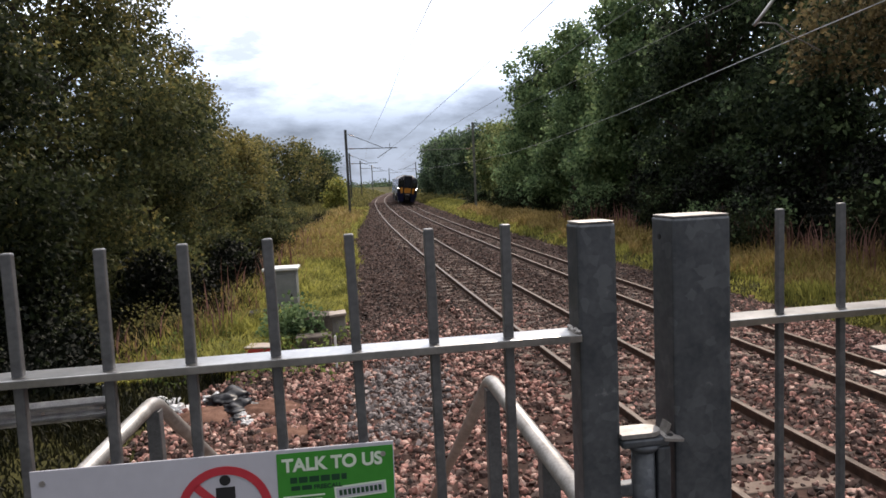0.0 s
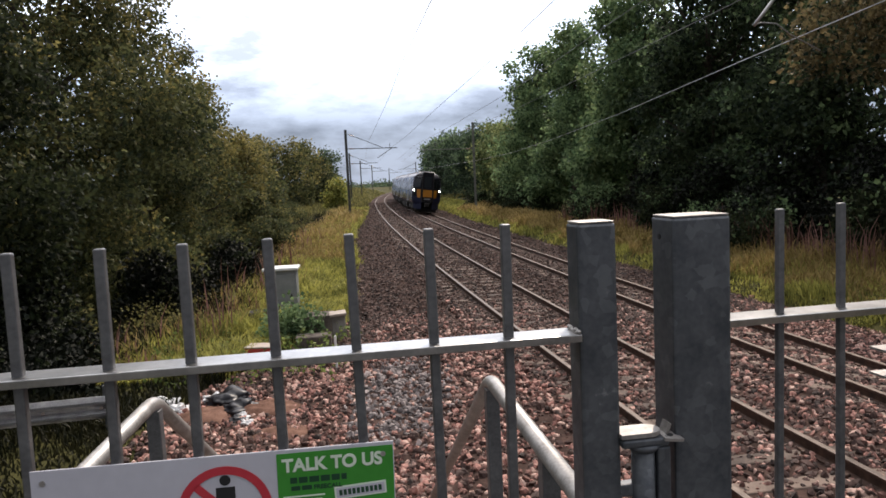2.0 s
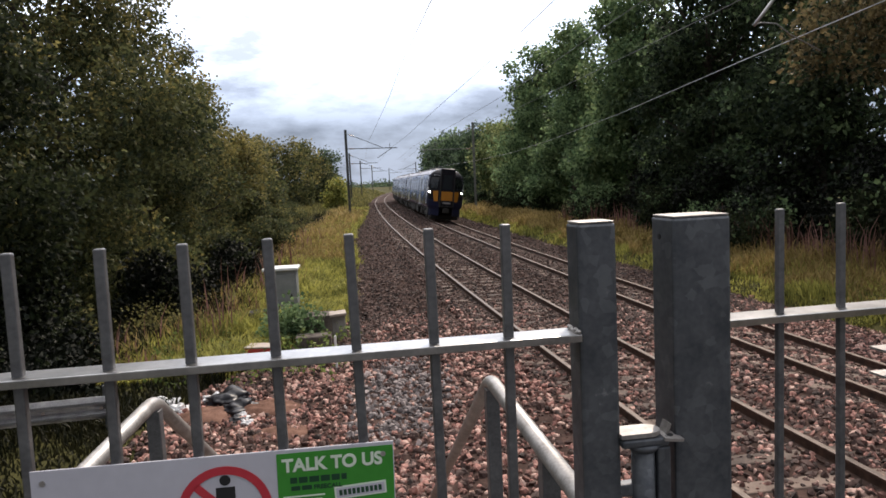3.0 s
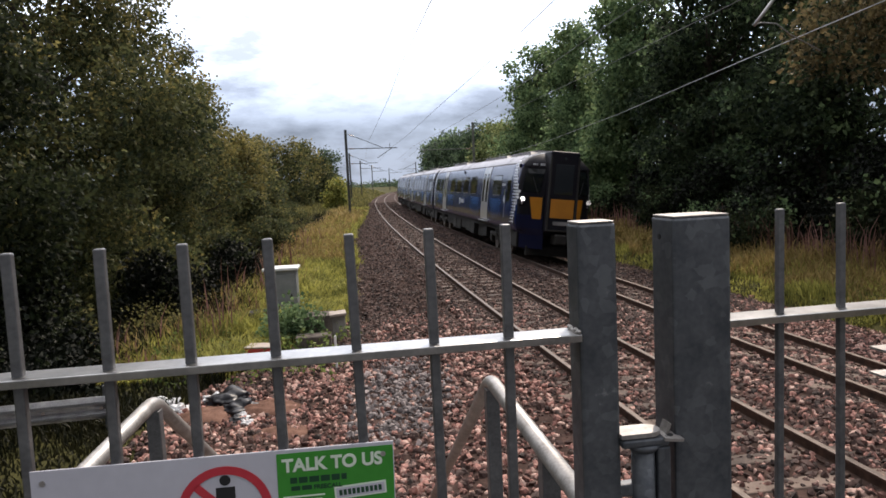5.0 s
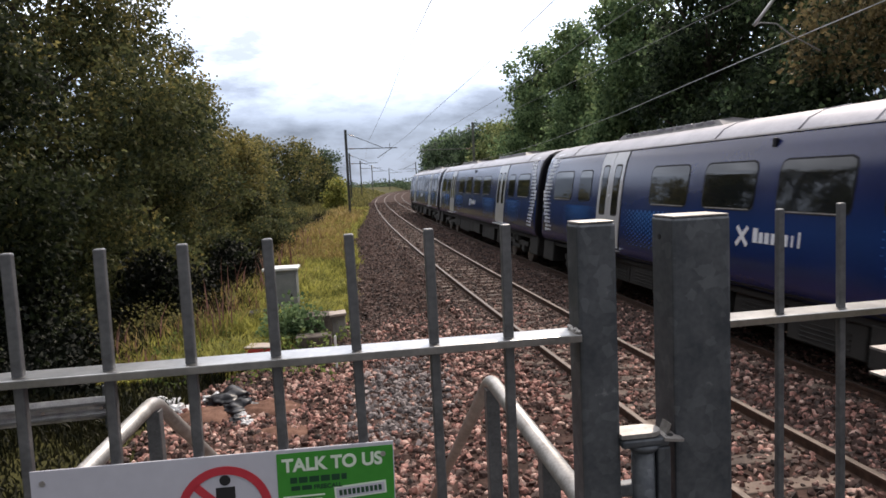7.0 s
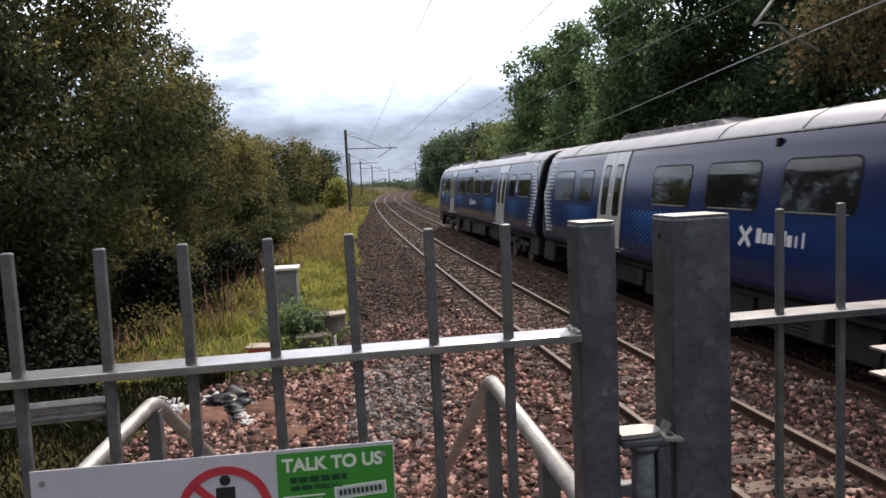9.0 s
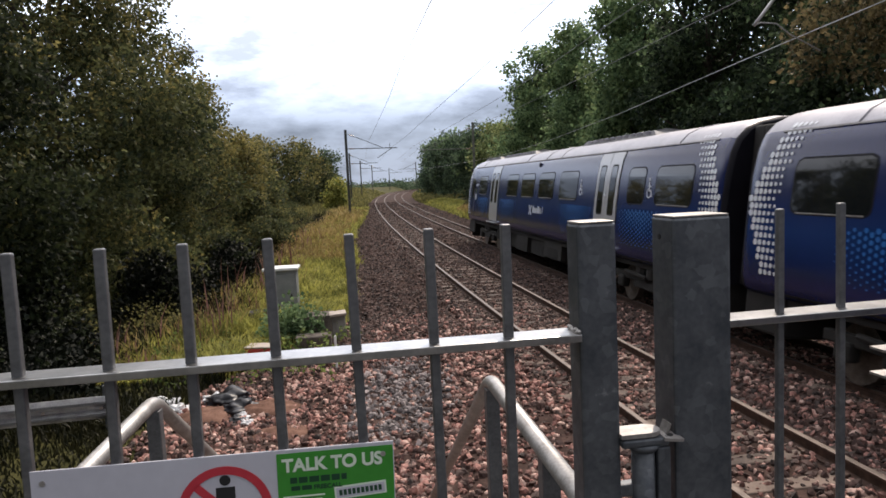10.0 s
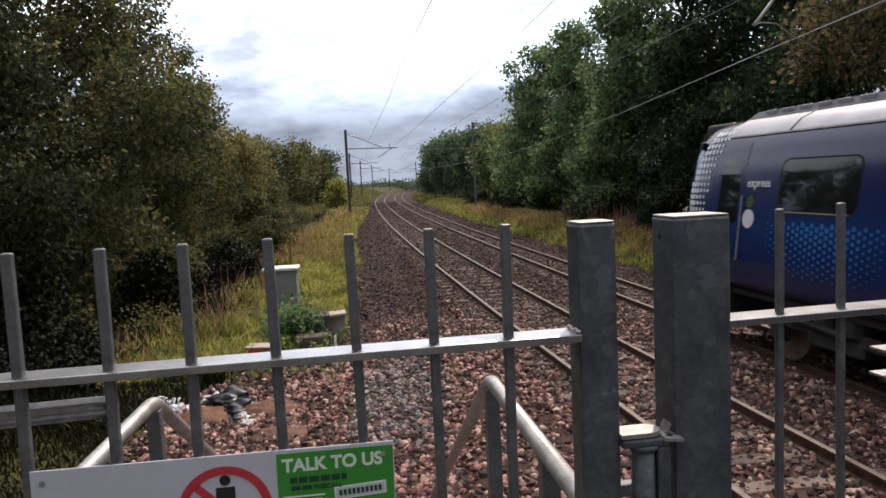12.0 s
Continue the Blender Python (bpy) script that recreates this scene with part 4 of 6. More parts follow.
def roof_pods(car, seed, cab):
    for y0, y1 in ((-7.4, -2.3), (2.3, 7.4)) + (((7.75, 11.2),) if cab == 1 else ((-11.2, -7.75),) if cab == -1 else ()):
        bm = bmesh.new()
        prof = [(-0.80, 3.78), (-0.74, 3.97), (-0.45, 4.04), (0.45, 4.04), (0.74, 3.97), (0.80, 3.78)]
        a = [bm.verts.new((x, y0 + (0.0 if z < 3.8 else 0.35), z)) for x, z in prof]
        b = [bm.verts.new((x, y1 - (0.0 if z < 3.8 else 0.35), z)) for x, z in prof]
        for k in range(len(prof) - 1):
            bm.faces.new((a[k], a[k + 1], b[k + 1], b[k]))
        bm.faces.new(a)
        bm.faces.new(b)
        bmesh.ops.recalc_face_normals(bm, faces=bm.faces)
        pod = part("roof_pod", bm, M_POD, car, "grey roof equipment fairing")
        y = y0 + 0.6
        while y < y1 - 0.6:
            part("pod_louvre", boxm((-0.765, y, 3.93), (0.03, 0.28, 0.07), 0.008, pose(0, 0, 0, 0, -14, 0)), M_SILVER, pod)
            y += 0.42


def roof_trim(car):
    """Gutters along the cantrail and the raised seams between roof sheets."""
    h = CAR_L / 2
    for sx in (-1, 1):
        part("gutter", side_panel(sx, -h + 0.6, h - 0.6, 3.475, 3.505, 0.016, 1), M_POD, car)
    over = [(x, z) for x, z in BODY if z >= 3.5]
    arch = over + [(-x, z) for x, z in over[-2::-1]]
    for y in (-9.3, -1.9, -0.4, 1.9, 9.3):
        part("roof_seam", tube([(x, y, z + 0.004) for x, z in arch], 0.014, 6), M_SILVER, car, smooth=True)


def face_point(d, sx, z, out=0.0):
    """A place on the swept-back driving end: d metres behind its tip."""
    w, top = float(np.interp(d, NOSE_D, NOSE_W)), float(np.interp(d, NOSE_D, NOSE_T))
    full = 0.98 + (z - 0.98) * 2.995 / (top - 0.98)
    return Vector((sx * (side_x(full) * w + out * 0.65), d - out * 0.75, z))


def face_panel(sx, ds_low, ds_high, z0, z1, out, thick=0.03, rows=5):
    """A panel laid on the driving end, its lower and upper edges at the given distances."""
    bm = bmesh.new()
    grid, back = [], []
    for r in range(rows + 1):
        t = r / rows
        z = z0 + (z1 - z0) * t
        ds = [a + (b - a) * t for a, b in zip(ds_low, ds_high)]
        grid.append([bm.verts.new(face_point(d, sx, z, out)) for d in ds])
        back.append([bm.verts.new(face_point(d, sx, z, out - thick)) for d in ds])
    m = len(ds_low)
    for a, b in zip(grid, grid[1:]):
        for k in range(m - 1):
            bm.faces.new((a[k], a[k + 1], b[k + 1], b[k]))
    for k in range(m - 1):
        bm.faces.new((grid[0][k], back[0][k], back[0][k + 1], grid[0][k + 1]))
        bm.faces.new((grid[-1][k], grid[-1][k + 1], back[-1][k + 1], back[-1][k]))
    for r in range(rows):
        for c in (0, m - 1):
            bm.faces.new((grid[r][c], grid[r + 1][c], back[r + 1][c], back[r][c]))
    bmesh.ops.recalc_face_normals(bm, faces=bm.faces)
    return bm


def cab_front(car, e):
    """Driving end at the e*y end."""
    h = e * (CAR_L / 2 + CAB_EXTRA)
    turn = Matrix.Translation((0, h, 0)) @ (Matrix() if e < 0 else Matrix.Rotation(math.pi, 4, "Z"))

    def put(ob):
        ob.data.transform(turn)
        return ob
    # centre gangway, standing just proud of the cab
    g = put(part("gangway_door", boxm((0, 0.10, 2.50), (1.04, 0.92, 2.84), 0.06), M_CABBLACK, car, "black end gangway"))
    put(part("gangway_panel", boxm((0, -0.364, 1.93), (0.84, 0.012, 0.66), 0.003), M_YELLOW, g, "yellow lower panel"))
    put(part("gangway_glass", boxm((0, -0.363, 2.95), (0.66, 0.010, 1.05), 0.003), M_GLASS, g))
    put(part("gangway_sill", boxm((0, -0.40, 1.16), (0.92, 0.12, 0.06), 0.01), M_UNDER_GREY, g))
    put(part("sill_plate", boxm((0, -0.366, 1.42), (0.58, 0.012, 0.13), 0.004), M_POD, g, "pale grimy plate below the yellow panel"))
    for sx in (-1, 1):
        put(part("gangway_post", boxm((sx * 0.50, -0.36, 2.44), (0.07, 0.07, 2.60), 0.02), M_RUBBER, g))
        put(part("windscreen", face_panel(sx, (0.12, 0.30, 0.50, 0.57), (0.08, 0.28, 0.46, 0.53), 2.46, 3.28, 0.022), M_GLASS, car, "dark cab window"))
        put(part("wiper", tube([face_point(0.16, sx, 2.40, 0.05), face_point(0.34, sx, 3.0, 0.05)], 0.012, 6), M_RUBBER, car))
        put(part("brow", face_panel(sx, (0.04, 0.30, 0.52, 0.70), (0.04, 0.30, 0.52, 0.70), 3.36, 3.52, 0.05, 0.05, 2), M_CABBLACK, car))
        put(part("warning_panel", face_panel(sx, (0.05, 0.16, 0.27), (0.05, 0.20, 0.36), 1.52, 2.28, 0.014), M_YELLOW, car, "yellow warning panel"))
        put(part("nose_panel", face_panel(sx, (0.0, 0.12, 0.35, 0.55, 0.72), (0.0, 0.12, 0.35, 0.55, 0.72), 0.46, 1.64, 0.012), M_NAVY, car, "dark blue nose fairing"))
        c = face_point(0.60, sx, 2.12, 0.0)
        lamp = put(part("lamp_cluster", boxm(c, (0.12, 0.14, 0.34), 0.04), M_CABBLACK, car))
        q = Vector((sx * 0.5, -0.85, 0))
        c = face_point(0.54, sx, 2.20, 0.04)
        head = put(part("headlamp", tube([c, c + Vector((0, -0.03, 0))], 0.085, 14), M_LAMP if e < 0 else M_LAMP_OFF, lamp, "bright white headlamp" if e < 0 else "unlit lamp"))
        if e < 0:      # deep grid and hood added, no real parts, to keep the beam narrow
            bm = bmesh.new()
            for k in range(-2, 3):
                w = 2 * math.sqrt(0.09 ** 2 - (0.034 * k) ** 2)
                box(bm, c + Vector((0.034 * k, -0.075, 0)), (0.003, 0.10, w))
                box(bm, c + Vector((0, -0.075, 0.034 * k)), (w, 0.10, 0.003))
            put(part("added_lamp_baffle", bm, M_CABBLACK, lamp))
            put(part("added_lamp_shroud", tube([c + Vector((0, 0.02, 0)), c + Vector((0, -0.125, 0))], 0.095, 16, cap=False), M_CABBLACK, lamp))
        c = face_point(0.54, sx, 2.04, 0.04)
        put(part("marker_lamp", tube([c, c + q * 0.02], 0.034, 10), M_LAMP_OFF, lamp))
        put(part("side_camera", boxm(face_point(0.92, sx, 3.38, 0.04), (0.09, 0.12, 0.14), 0.025), M_CABBLACK, car))
    put(part("top_marker_lamp", tube([(0, -0.35, 3.66), (0, -0.38, 3.66)], 0.05, 12), M_GLASS, g))
    put(part("coupler", boxm((0, -0.22, 0.86), (0.42, 0.70, 0.36), 0.06), M_UNDER_GREY, car, "grey automatic coupler"))
    put(part("obstacle_deflector", boxm((0, 0.45, 0.36), (2.0, 0.12, 0.34), 0.04), M_UNDER, car))
    for k in range(7):
        if k != 3:
            put(part("number_bar", boxm(face_point(0.16 + 0.045 * k, -1, 3.44, 0.062), (0.03, 0.03, 0.07)), M_DOT, car))
    put(part("end_skirt", boxm((0, 1.5, 0.72), (2.44, 1.2, 0.60), 0.05), M_UNDER, car))


def side_details(car, sx, cab, seed):
    h = CAR_L / 2
    ends = {-1: cab == -1, 1: cab == 1}
    inner = []
    for e, is_cab in ends.items():
        def Y(d, reach=h + (CAB_EXTRA if is_cab else 0)):
            return e * (reach - d)

        def span(a, b):
            return tuple(sorted((Y(a), Y(b))))
        if is_cab:
            part("cab_door", side_panel(sx, *span(1.66, 2.38), 1.20, 3.36, 0.006, 5), M_BLUE, car)
            window_y = span(1.74, 2.30)
            part("cab_door_glass", side_panel(sx, *window_y, 2.05, 3.10, 0.010, 4, 0.06), M_GLASS, car)
            part("grab_rail", tube([on_side(sx, Y(2.44), 1.45, 0.04), on_side(sx, Y(2.44), 2.5, 0.04)], 0.014, 6), M_TUBE, car)
            window(car, sx, *span(3.32, 4.88))
            doorway(car, sx, *span(5.70, 7.10))
            chevron_dots(car, sx, Y(0.60), -e, 0.55, cab)
            part("round_badge", tube([on_side(sx, Y(2.62), 2.13, 0.0), on_side(sx, Y(2.62), 2.13, 0.007)], 0.15, 20), M_DOT, car, "round white badge")
            part("badge_leaf", side_panel(sx, *span(2.54, 2.70), 2.30, 2.50, 0.008, 3, 0.08), M_LEAF_BRIGHT, car)
            # printed word beside the cab
            m = Matrix.Translation(on_side(sx, Y(3.20) if sx * e > 0 else Y(2.50), 2.64, 0.008)) @ pose(0, 0, 0, 90, 0, 90 * sx)
            text_part("lettering", "express", 0.19, M_DOT, car, m, 0.001, 0.003)
        else:
            window(car, sx, *span(1.15, 2.65))
            window(car, sx, *span(3.20, 4.05))
            doorway(car, sx, *span(4.60, 6.00))
            chevron_dots(car, sx, Y(0.10), -e, 0.62)
        band_dots(car, sx, *span(6.1, 9.0) if not is_cab else span(7.2, 10.2))
        band_dots(car, sx, *(span(3.0, 5.6) if is_cab else span(2.0, 4.5)))
    for y0, y1 in ((-3.97, -2.43), (-1.84, -0.30), (0.30, 1.84), (2.43, 3.97)):
        window(car, sx, y0, y1)
    # operator's mark as plain shapes
    at = Matrix.Translation(on_side(sx, 0.5, 1.84, 0.006))
    bm = bmesh.new()
    for a in (45, -45):
        box(bm, (0, 0, 0), (0.006, 0.42, 0.075), pose(0, 0, 0, a, 0, 0))
    o = part("mark_cross", bm, M_DOT, car, "white diagonal cross")
    o.data.transform(at)
    for k, w in enumerate((0.14, 0.12, 0.13, 0.10, 0.16, 0.12, 0.05, 0.05)):
        tall = k in (0, 4, 7)
        o = part("mark_bar", boxm((0, sx * (0.36 + 0.15 * k), 0.03 if tall else 0.0), (0.006, w * 0.85, 0.23 if tall else 0.17)), M_DOT, car)
        o.data.transform(at)
    if cab == 1:
        for y in (-4.27, -8.47):
            bm = bmesh.new()

            def stroke(y0, z0, y1, z1, w):
                p, q = on_side(sx, y + sx * y0, z0, 0.007), on_side(sx, y + sx * y1, z1, 0.007)
                d = q - p
                box(bm, (p + q) / 2, (0.006, d.length + w * 0.5, w), pose(0, 0, 0, math.degrees(math.atan2(d.z, d.y)), 0, 0))
            ring = [(0.10 * math.cos(math.radians(a)), 2.50 + 0.10 * math.sin(math.radians(a))) for a in range(120, 391, 30)]
            for (ya, za), (yb, zb) in zip(ring, ring[1:]):
                stroke(ya, za, yb, zb, 0.028)
            stroke(-0.03, 2.72, -0.02, 2.55, 0.04)          # back
            stroke(-0.02, 2.55, 0.08, 2.55, 0.035)          # seat
            stroke(0.08, 2.55, 0.13, 2.43, 0.035)           # shin
            stroke(-0.03, 2.64, 0.07, 2.64, 0.028)          # arm
            box(bm, on_side(sx, y - sx * 0.03, 2.79, 0.007), (0.006, 0.06, 0.06), bevel=0.0025)
            part("door_mark", bm, M_DOT, car, "small white wheelchair symbol")
    part("side_camera", boxm(on_side(sx, 0.0, 3.33, 0.02), (0.06, 0.10, 0.14), 0.015), M_CABBLACK, car)
    part("sole_stripe", side_panel(sx, -h + 0.8, h - 0.8, 1.03, 1.07, 0.004, 1), M_UNDER, car)


def build_car(cab, seed, label):
    car = empty("train_carriage", Matrix(), label, "train", "carriages of the passing train")
    car_body(car, cab)
    for sx in (-1, 1):
        side_details(car, sx, cab, seed)
    for y in (-8.05, 8.05):
        bogie(car, y)
    underframe(car, seed)
    roof_pods(car, seed, cab)
    roof_trim(car)
    for e in (-1, 1):
        if cab == e:
            cab_front(car, e)
        else:
            part("gangway", boxm((0, e * (CAR_L / 2 + 0.14), 2.35), (1.9, 0.30, 2.7), 0.03), M_RUBBER, car, "black gangway bellows")
            part("end_skirt", boxm((0, e * (CAR_L / 2 - 0.55), 0.70), (2.44, 1.0, 0.64), 0.05), M_UNDER, car)
            part("inter_car_jumper", boxm((0, e * (CAR_L / 2 + 0.14), 0.75), (0.5, 0.3, 0.3), 0.03), M_UNDER, car)
    return car


# station of the first coupling along the line, by the second
GAP_AT = ((0.0, 116.0), (1.5, 94.1), (2.5, 79.8), (5.0, 45.0), (5.5, 38.5), (6.0, 31.6), (6.2, 28.9), (6.5, 25.25), (7.0, 18.62), (7.2, 16.10), (8.8, -2.5),
          (9.5, -10.25), (10.5, -21.3), (11.0, -26.6), (11.5, -32.0), (12.0, -37.75), (12.0, -37.75))


def gap_station(t):
    ts, gs = np.array([a for a, b in GAP_AT]), np.array([b for a, b in GAP_AT])
    late = np.interp(t, (5.0, 5.5, 6.0, 6.5, 7.0, 7.5), (0.0, 0.1, 0.05, 0.38, -0.05, 0.0))
    return float(np.polyval(np.polyfit(ts, gs, 7), t) + late)


def car_pose(s_mid):
    lat, z, cant = TRACKS["far"]
    a, b = on_line(s_mid - 8.05, lat, z), on_line(s_mid + 8.05, lat, z)
    turn = math.degrees(math.atan2(b.x - a.x, b.y - a.y))
    return Matrix.Translation((a + b) / 2) @ pose(0, 0, 0, 0, 0, -turn) @ pose(0, 0, 0, 0, math.degrees(cant), 0)


def motions():
    for car, shift in zip(TRAIN, (-0.5, 0.5, 1.5)):
        walk(car, [(t / 2, car_pose(gap_station(t / 2) + shift * PITCH)) for t in range(25)])


# ---------------------------------------------------------------- plants
def leaf_cloud(rng, centres, normals, per, spread, size, droop=0.3):
    """Folded leaf blades scattered round clump centres; returns vertices and quads (two per leaf)."""
    n = len(centres) * per
    c = np.repeat(centres, per, 0)
    nm = np.repeat(normals, per, 0)
    p = c + rng.normal(0, 1, (n, 3)) * spread * np.array([1, 1, 0.75])
    d = nm * 0.6 + rng.normal(0, 0.75, (n, 3))
    d[:, 2] -= droop
    d /= np.linalg.norm(d, axis=1, keepdims=True) + 1e-9
    r = rng.normal(0, 1, (n, 3))
    w = np.cross(d, r)
    w /= np.linalg.norm(w, axis=1, keepdims=True) + 1e-9
    up = np.cross(w, d)
    L = (size * rng.uniform(0.6, 1.35, n))[:, None]
    W = L * rng.uniform(0.30, 0.46, n)[:, None]
    base, tip = p, p + d * L
    mid = p + d * L * 0.45
    a, b = mid + w * W + up * W * 0.35, mid - w * W + up * W * 0.35
    V = np.stack([base, a, tip, b], 1).reshape(-1, 3)
    i = 4 * np.arange(n)
    F = np.concatenate([np.stack([i, i + 1, i + 2], 1), np.stack([i, i + 2, i + 3], 1)])
    return V, F


def crown_points(rng, n, lobes, inner=0.25):
    """Clump centres near the lobes' skins, with outward normals."""
    c = np.array([l[:3] for l in lobes])
    r = np.array([l[3:6] for l in lobes])
    wgt = (r[:, 0] * r[:, 1] * r[:, 2]) ** 0.67
    k = rng.choice(len(lobes), n, p=wgt / wgt.sum())
    d = rng.normal(0, 1, (n, 3))
    d /= np.linalg.norm(d, axis=1, keepdims=True)
    q = 1 - np.abs(rng.normal(0, inner, n))[:, None]
    return c[k] + d * r[k] * np.clip(q, 0.1, 1.05), d, k


def build_tree(name, x, y, z0, height, spread, crown_low, seed, mats, leaves, leaf, label, lobes_n=16, category="tree", trunk_r=None, upper_share=0.24, lump=1.0):
    rng = np.random.default_rng(seed)
    tree = empty(name, Matrix.Translation((x, y, z0)), label, category, "trees along the line" if category == "tree" else "lineside bushes")
    lobes = []
    for k in range(lobes_n):
        t = (k + 0.5) / lobes_n
        zz = crown_low + (height - crown_low) * t
        env = math.sqrt(max(0.05, 1 - (abs(t - 0.38) / 0.66) ** 2.2))
        a = rng.uniform(0, 6.283)
        rr = spread * env * rng.uniform(0.30, 0.72)
        s = spread * rng.uniform(0.27, 0.46) * (0.65 + 0.35 * env) * lump
        lobes.append((rr * math.cos(a), rr * math.sin(a), zz - s * 0.35, s, s, s * rng.uniform(0.65, 0.95)))
    lobes.append((0, 0, (height + crown_low) / 2, spread * 0.55 * lump, spread * 0.55 * lump, (height - crown_low) * 0.42))
    # trunk and limbs
    r0 = trunk_r or 0.018 * height + 0.05
    pts = [(rng.normal(0, 0.06) * k, rng.normal(0, 0.06) * k, -0.25 + (height * 0.8) * k / 6) for k in range(7)]
    part("trunk", tube(pts, r0, 8, r0 * 0.25), M_BARK, tree, smooth=True)
    for l in lobes[:-1:2]:
        zb = max(0.2, min(l[2] * 0.72, height * 0.7))
        b = Vector((0, 0, zb))
        e = Vector(l[:3])
        m = (b + e) / 2 + Vector((0, 0, -0.12 * (e - b).length))
        part("limb", tube([b, m, e], r0 * 0.38, 6, r0 * 0.08), M_BARK, tree, smooth=True)
    per = 20
    c, d, k = crown_points(rng, leaves // per, lobes)
    keep = c[:, 2] > 0.05
    c, d, k = c[keep], d[keep], k[keep]
    V, F = leaf_cloud(rng, c, d, per, leaf * 1.45, leaf)
    boughs = np.clip(rng.normal(0.9, 0.75, len(lobes)), 0.05, 2.2)      # boughs differ in how much second leaf colour they get
    # high, upward-facing clumps take more of it: sunlight painted into the crown
    share = upper_share * boughs[k] * (0.08 + 1.3 * c[:, 2] / height) * np.clip(0.75 + 0.6 * d[:, 2], 0.1, 1.4)
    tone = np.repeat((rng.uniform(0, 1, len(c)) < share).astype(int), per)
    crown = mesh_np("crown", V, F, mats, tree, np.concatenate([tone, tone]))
    return tree


def build_grass(name, n, s0, s1, lat_fn, hmin, hmax, mat, seed, label, bent=0.35):
    rng = np.random.default_rng(seed)
    u = rng.uniform(0, 1, n)
    s = s0 + (s1 - s0) * u ** 1.6
    lo, hi = lat_fn(s)
    lat = lo + (hi - lo) * rng.uniform(0, 1, n)
    # tufts
    lat += 0.25 * np.sin(s * 2.1 + lat * 1.3)
    a = np.interp(s, LINE_S, LINE_A)
    x = np.interp(s, LINE_S, LINE_X) + lat * np.cos(a)
    y = np.interp(s, LINE_S, LINE_Y) - lat * np.sin(a)
    z = ground_height(s, lat) - 0.03
    patch = 0.65 + 0.45 * np.sin(x * 1.1 + 2 * np.sin(y * 0.6)) * np.sin(y * 0.83 + 1.0)
    h = rng.uniform(hmin, hmax, n) * np.clip(patch, 0.25, 1.2)
    th = rng.uniform(0, 6.283, n)
    w = 0.006 + 0.010 * rng.uniform(0, 1, n) + 0.0006 * s
    dx, dy = np.cos(th) * w, np.sin(th) * w
    bx, by = rng.normal(0, bent, n) * h, rng.normal(0, bent, n) * h
    p = np.stack([x, y, z], 1)
    wv = np.stack([dx, dy, 0 * dx], 1)
    mid = p + np.stack([bx * 0.35, by * 0.35, h * 0.62], 1)
    tip = p + np.stack([bx, by, h * (1 - 0.25 * bent)], 1)
    V = np.stack([p - wv, p + wv, mid + wv * 0.7, mid - wv * 0.7, tip], 1).reshape(-1, 3)
    i = 5 * np.arange(n)
    F = np.concatenate([np.stack([i, i + 1, i + 2], 1), np.stack([i, i + 2, i + 3], 1), np.stack([i + 3, i + 2, i + 4], 1)])
    ob = mesh_np(name, V, F, [mat])
    tagged(ob, label, "grass", kind="stuff")


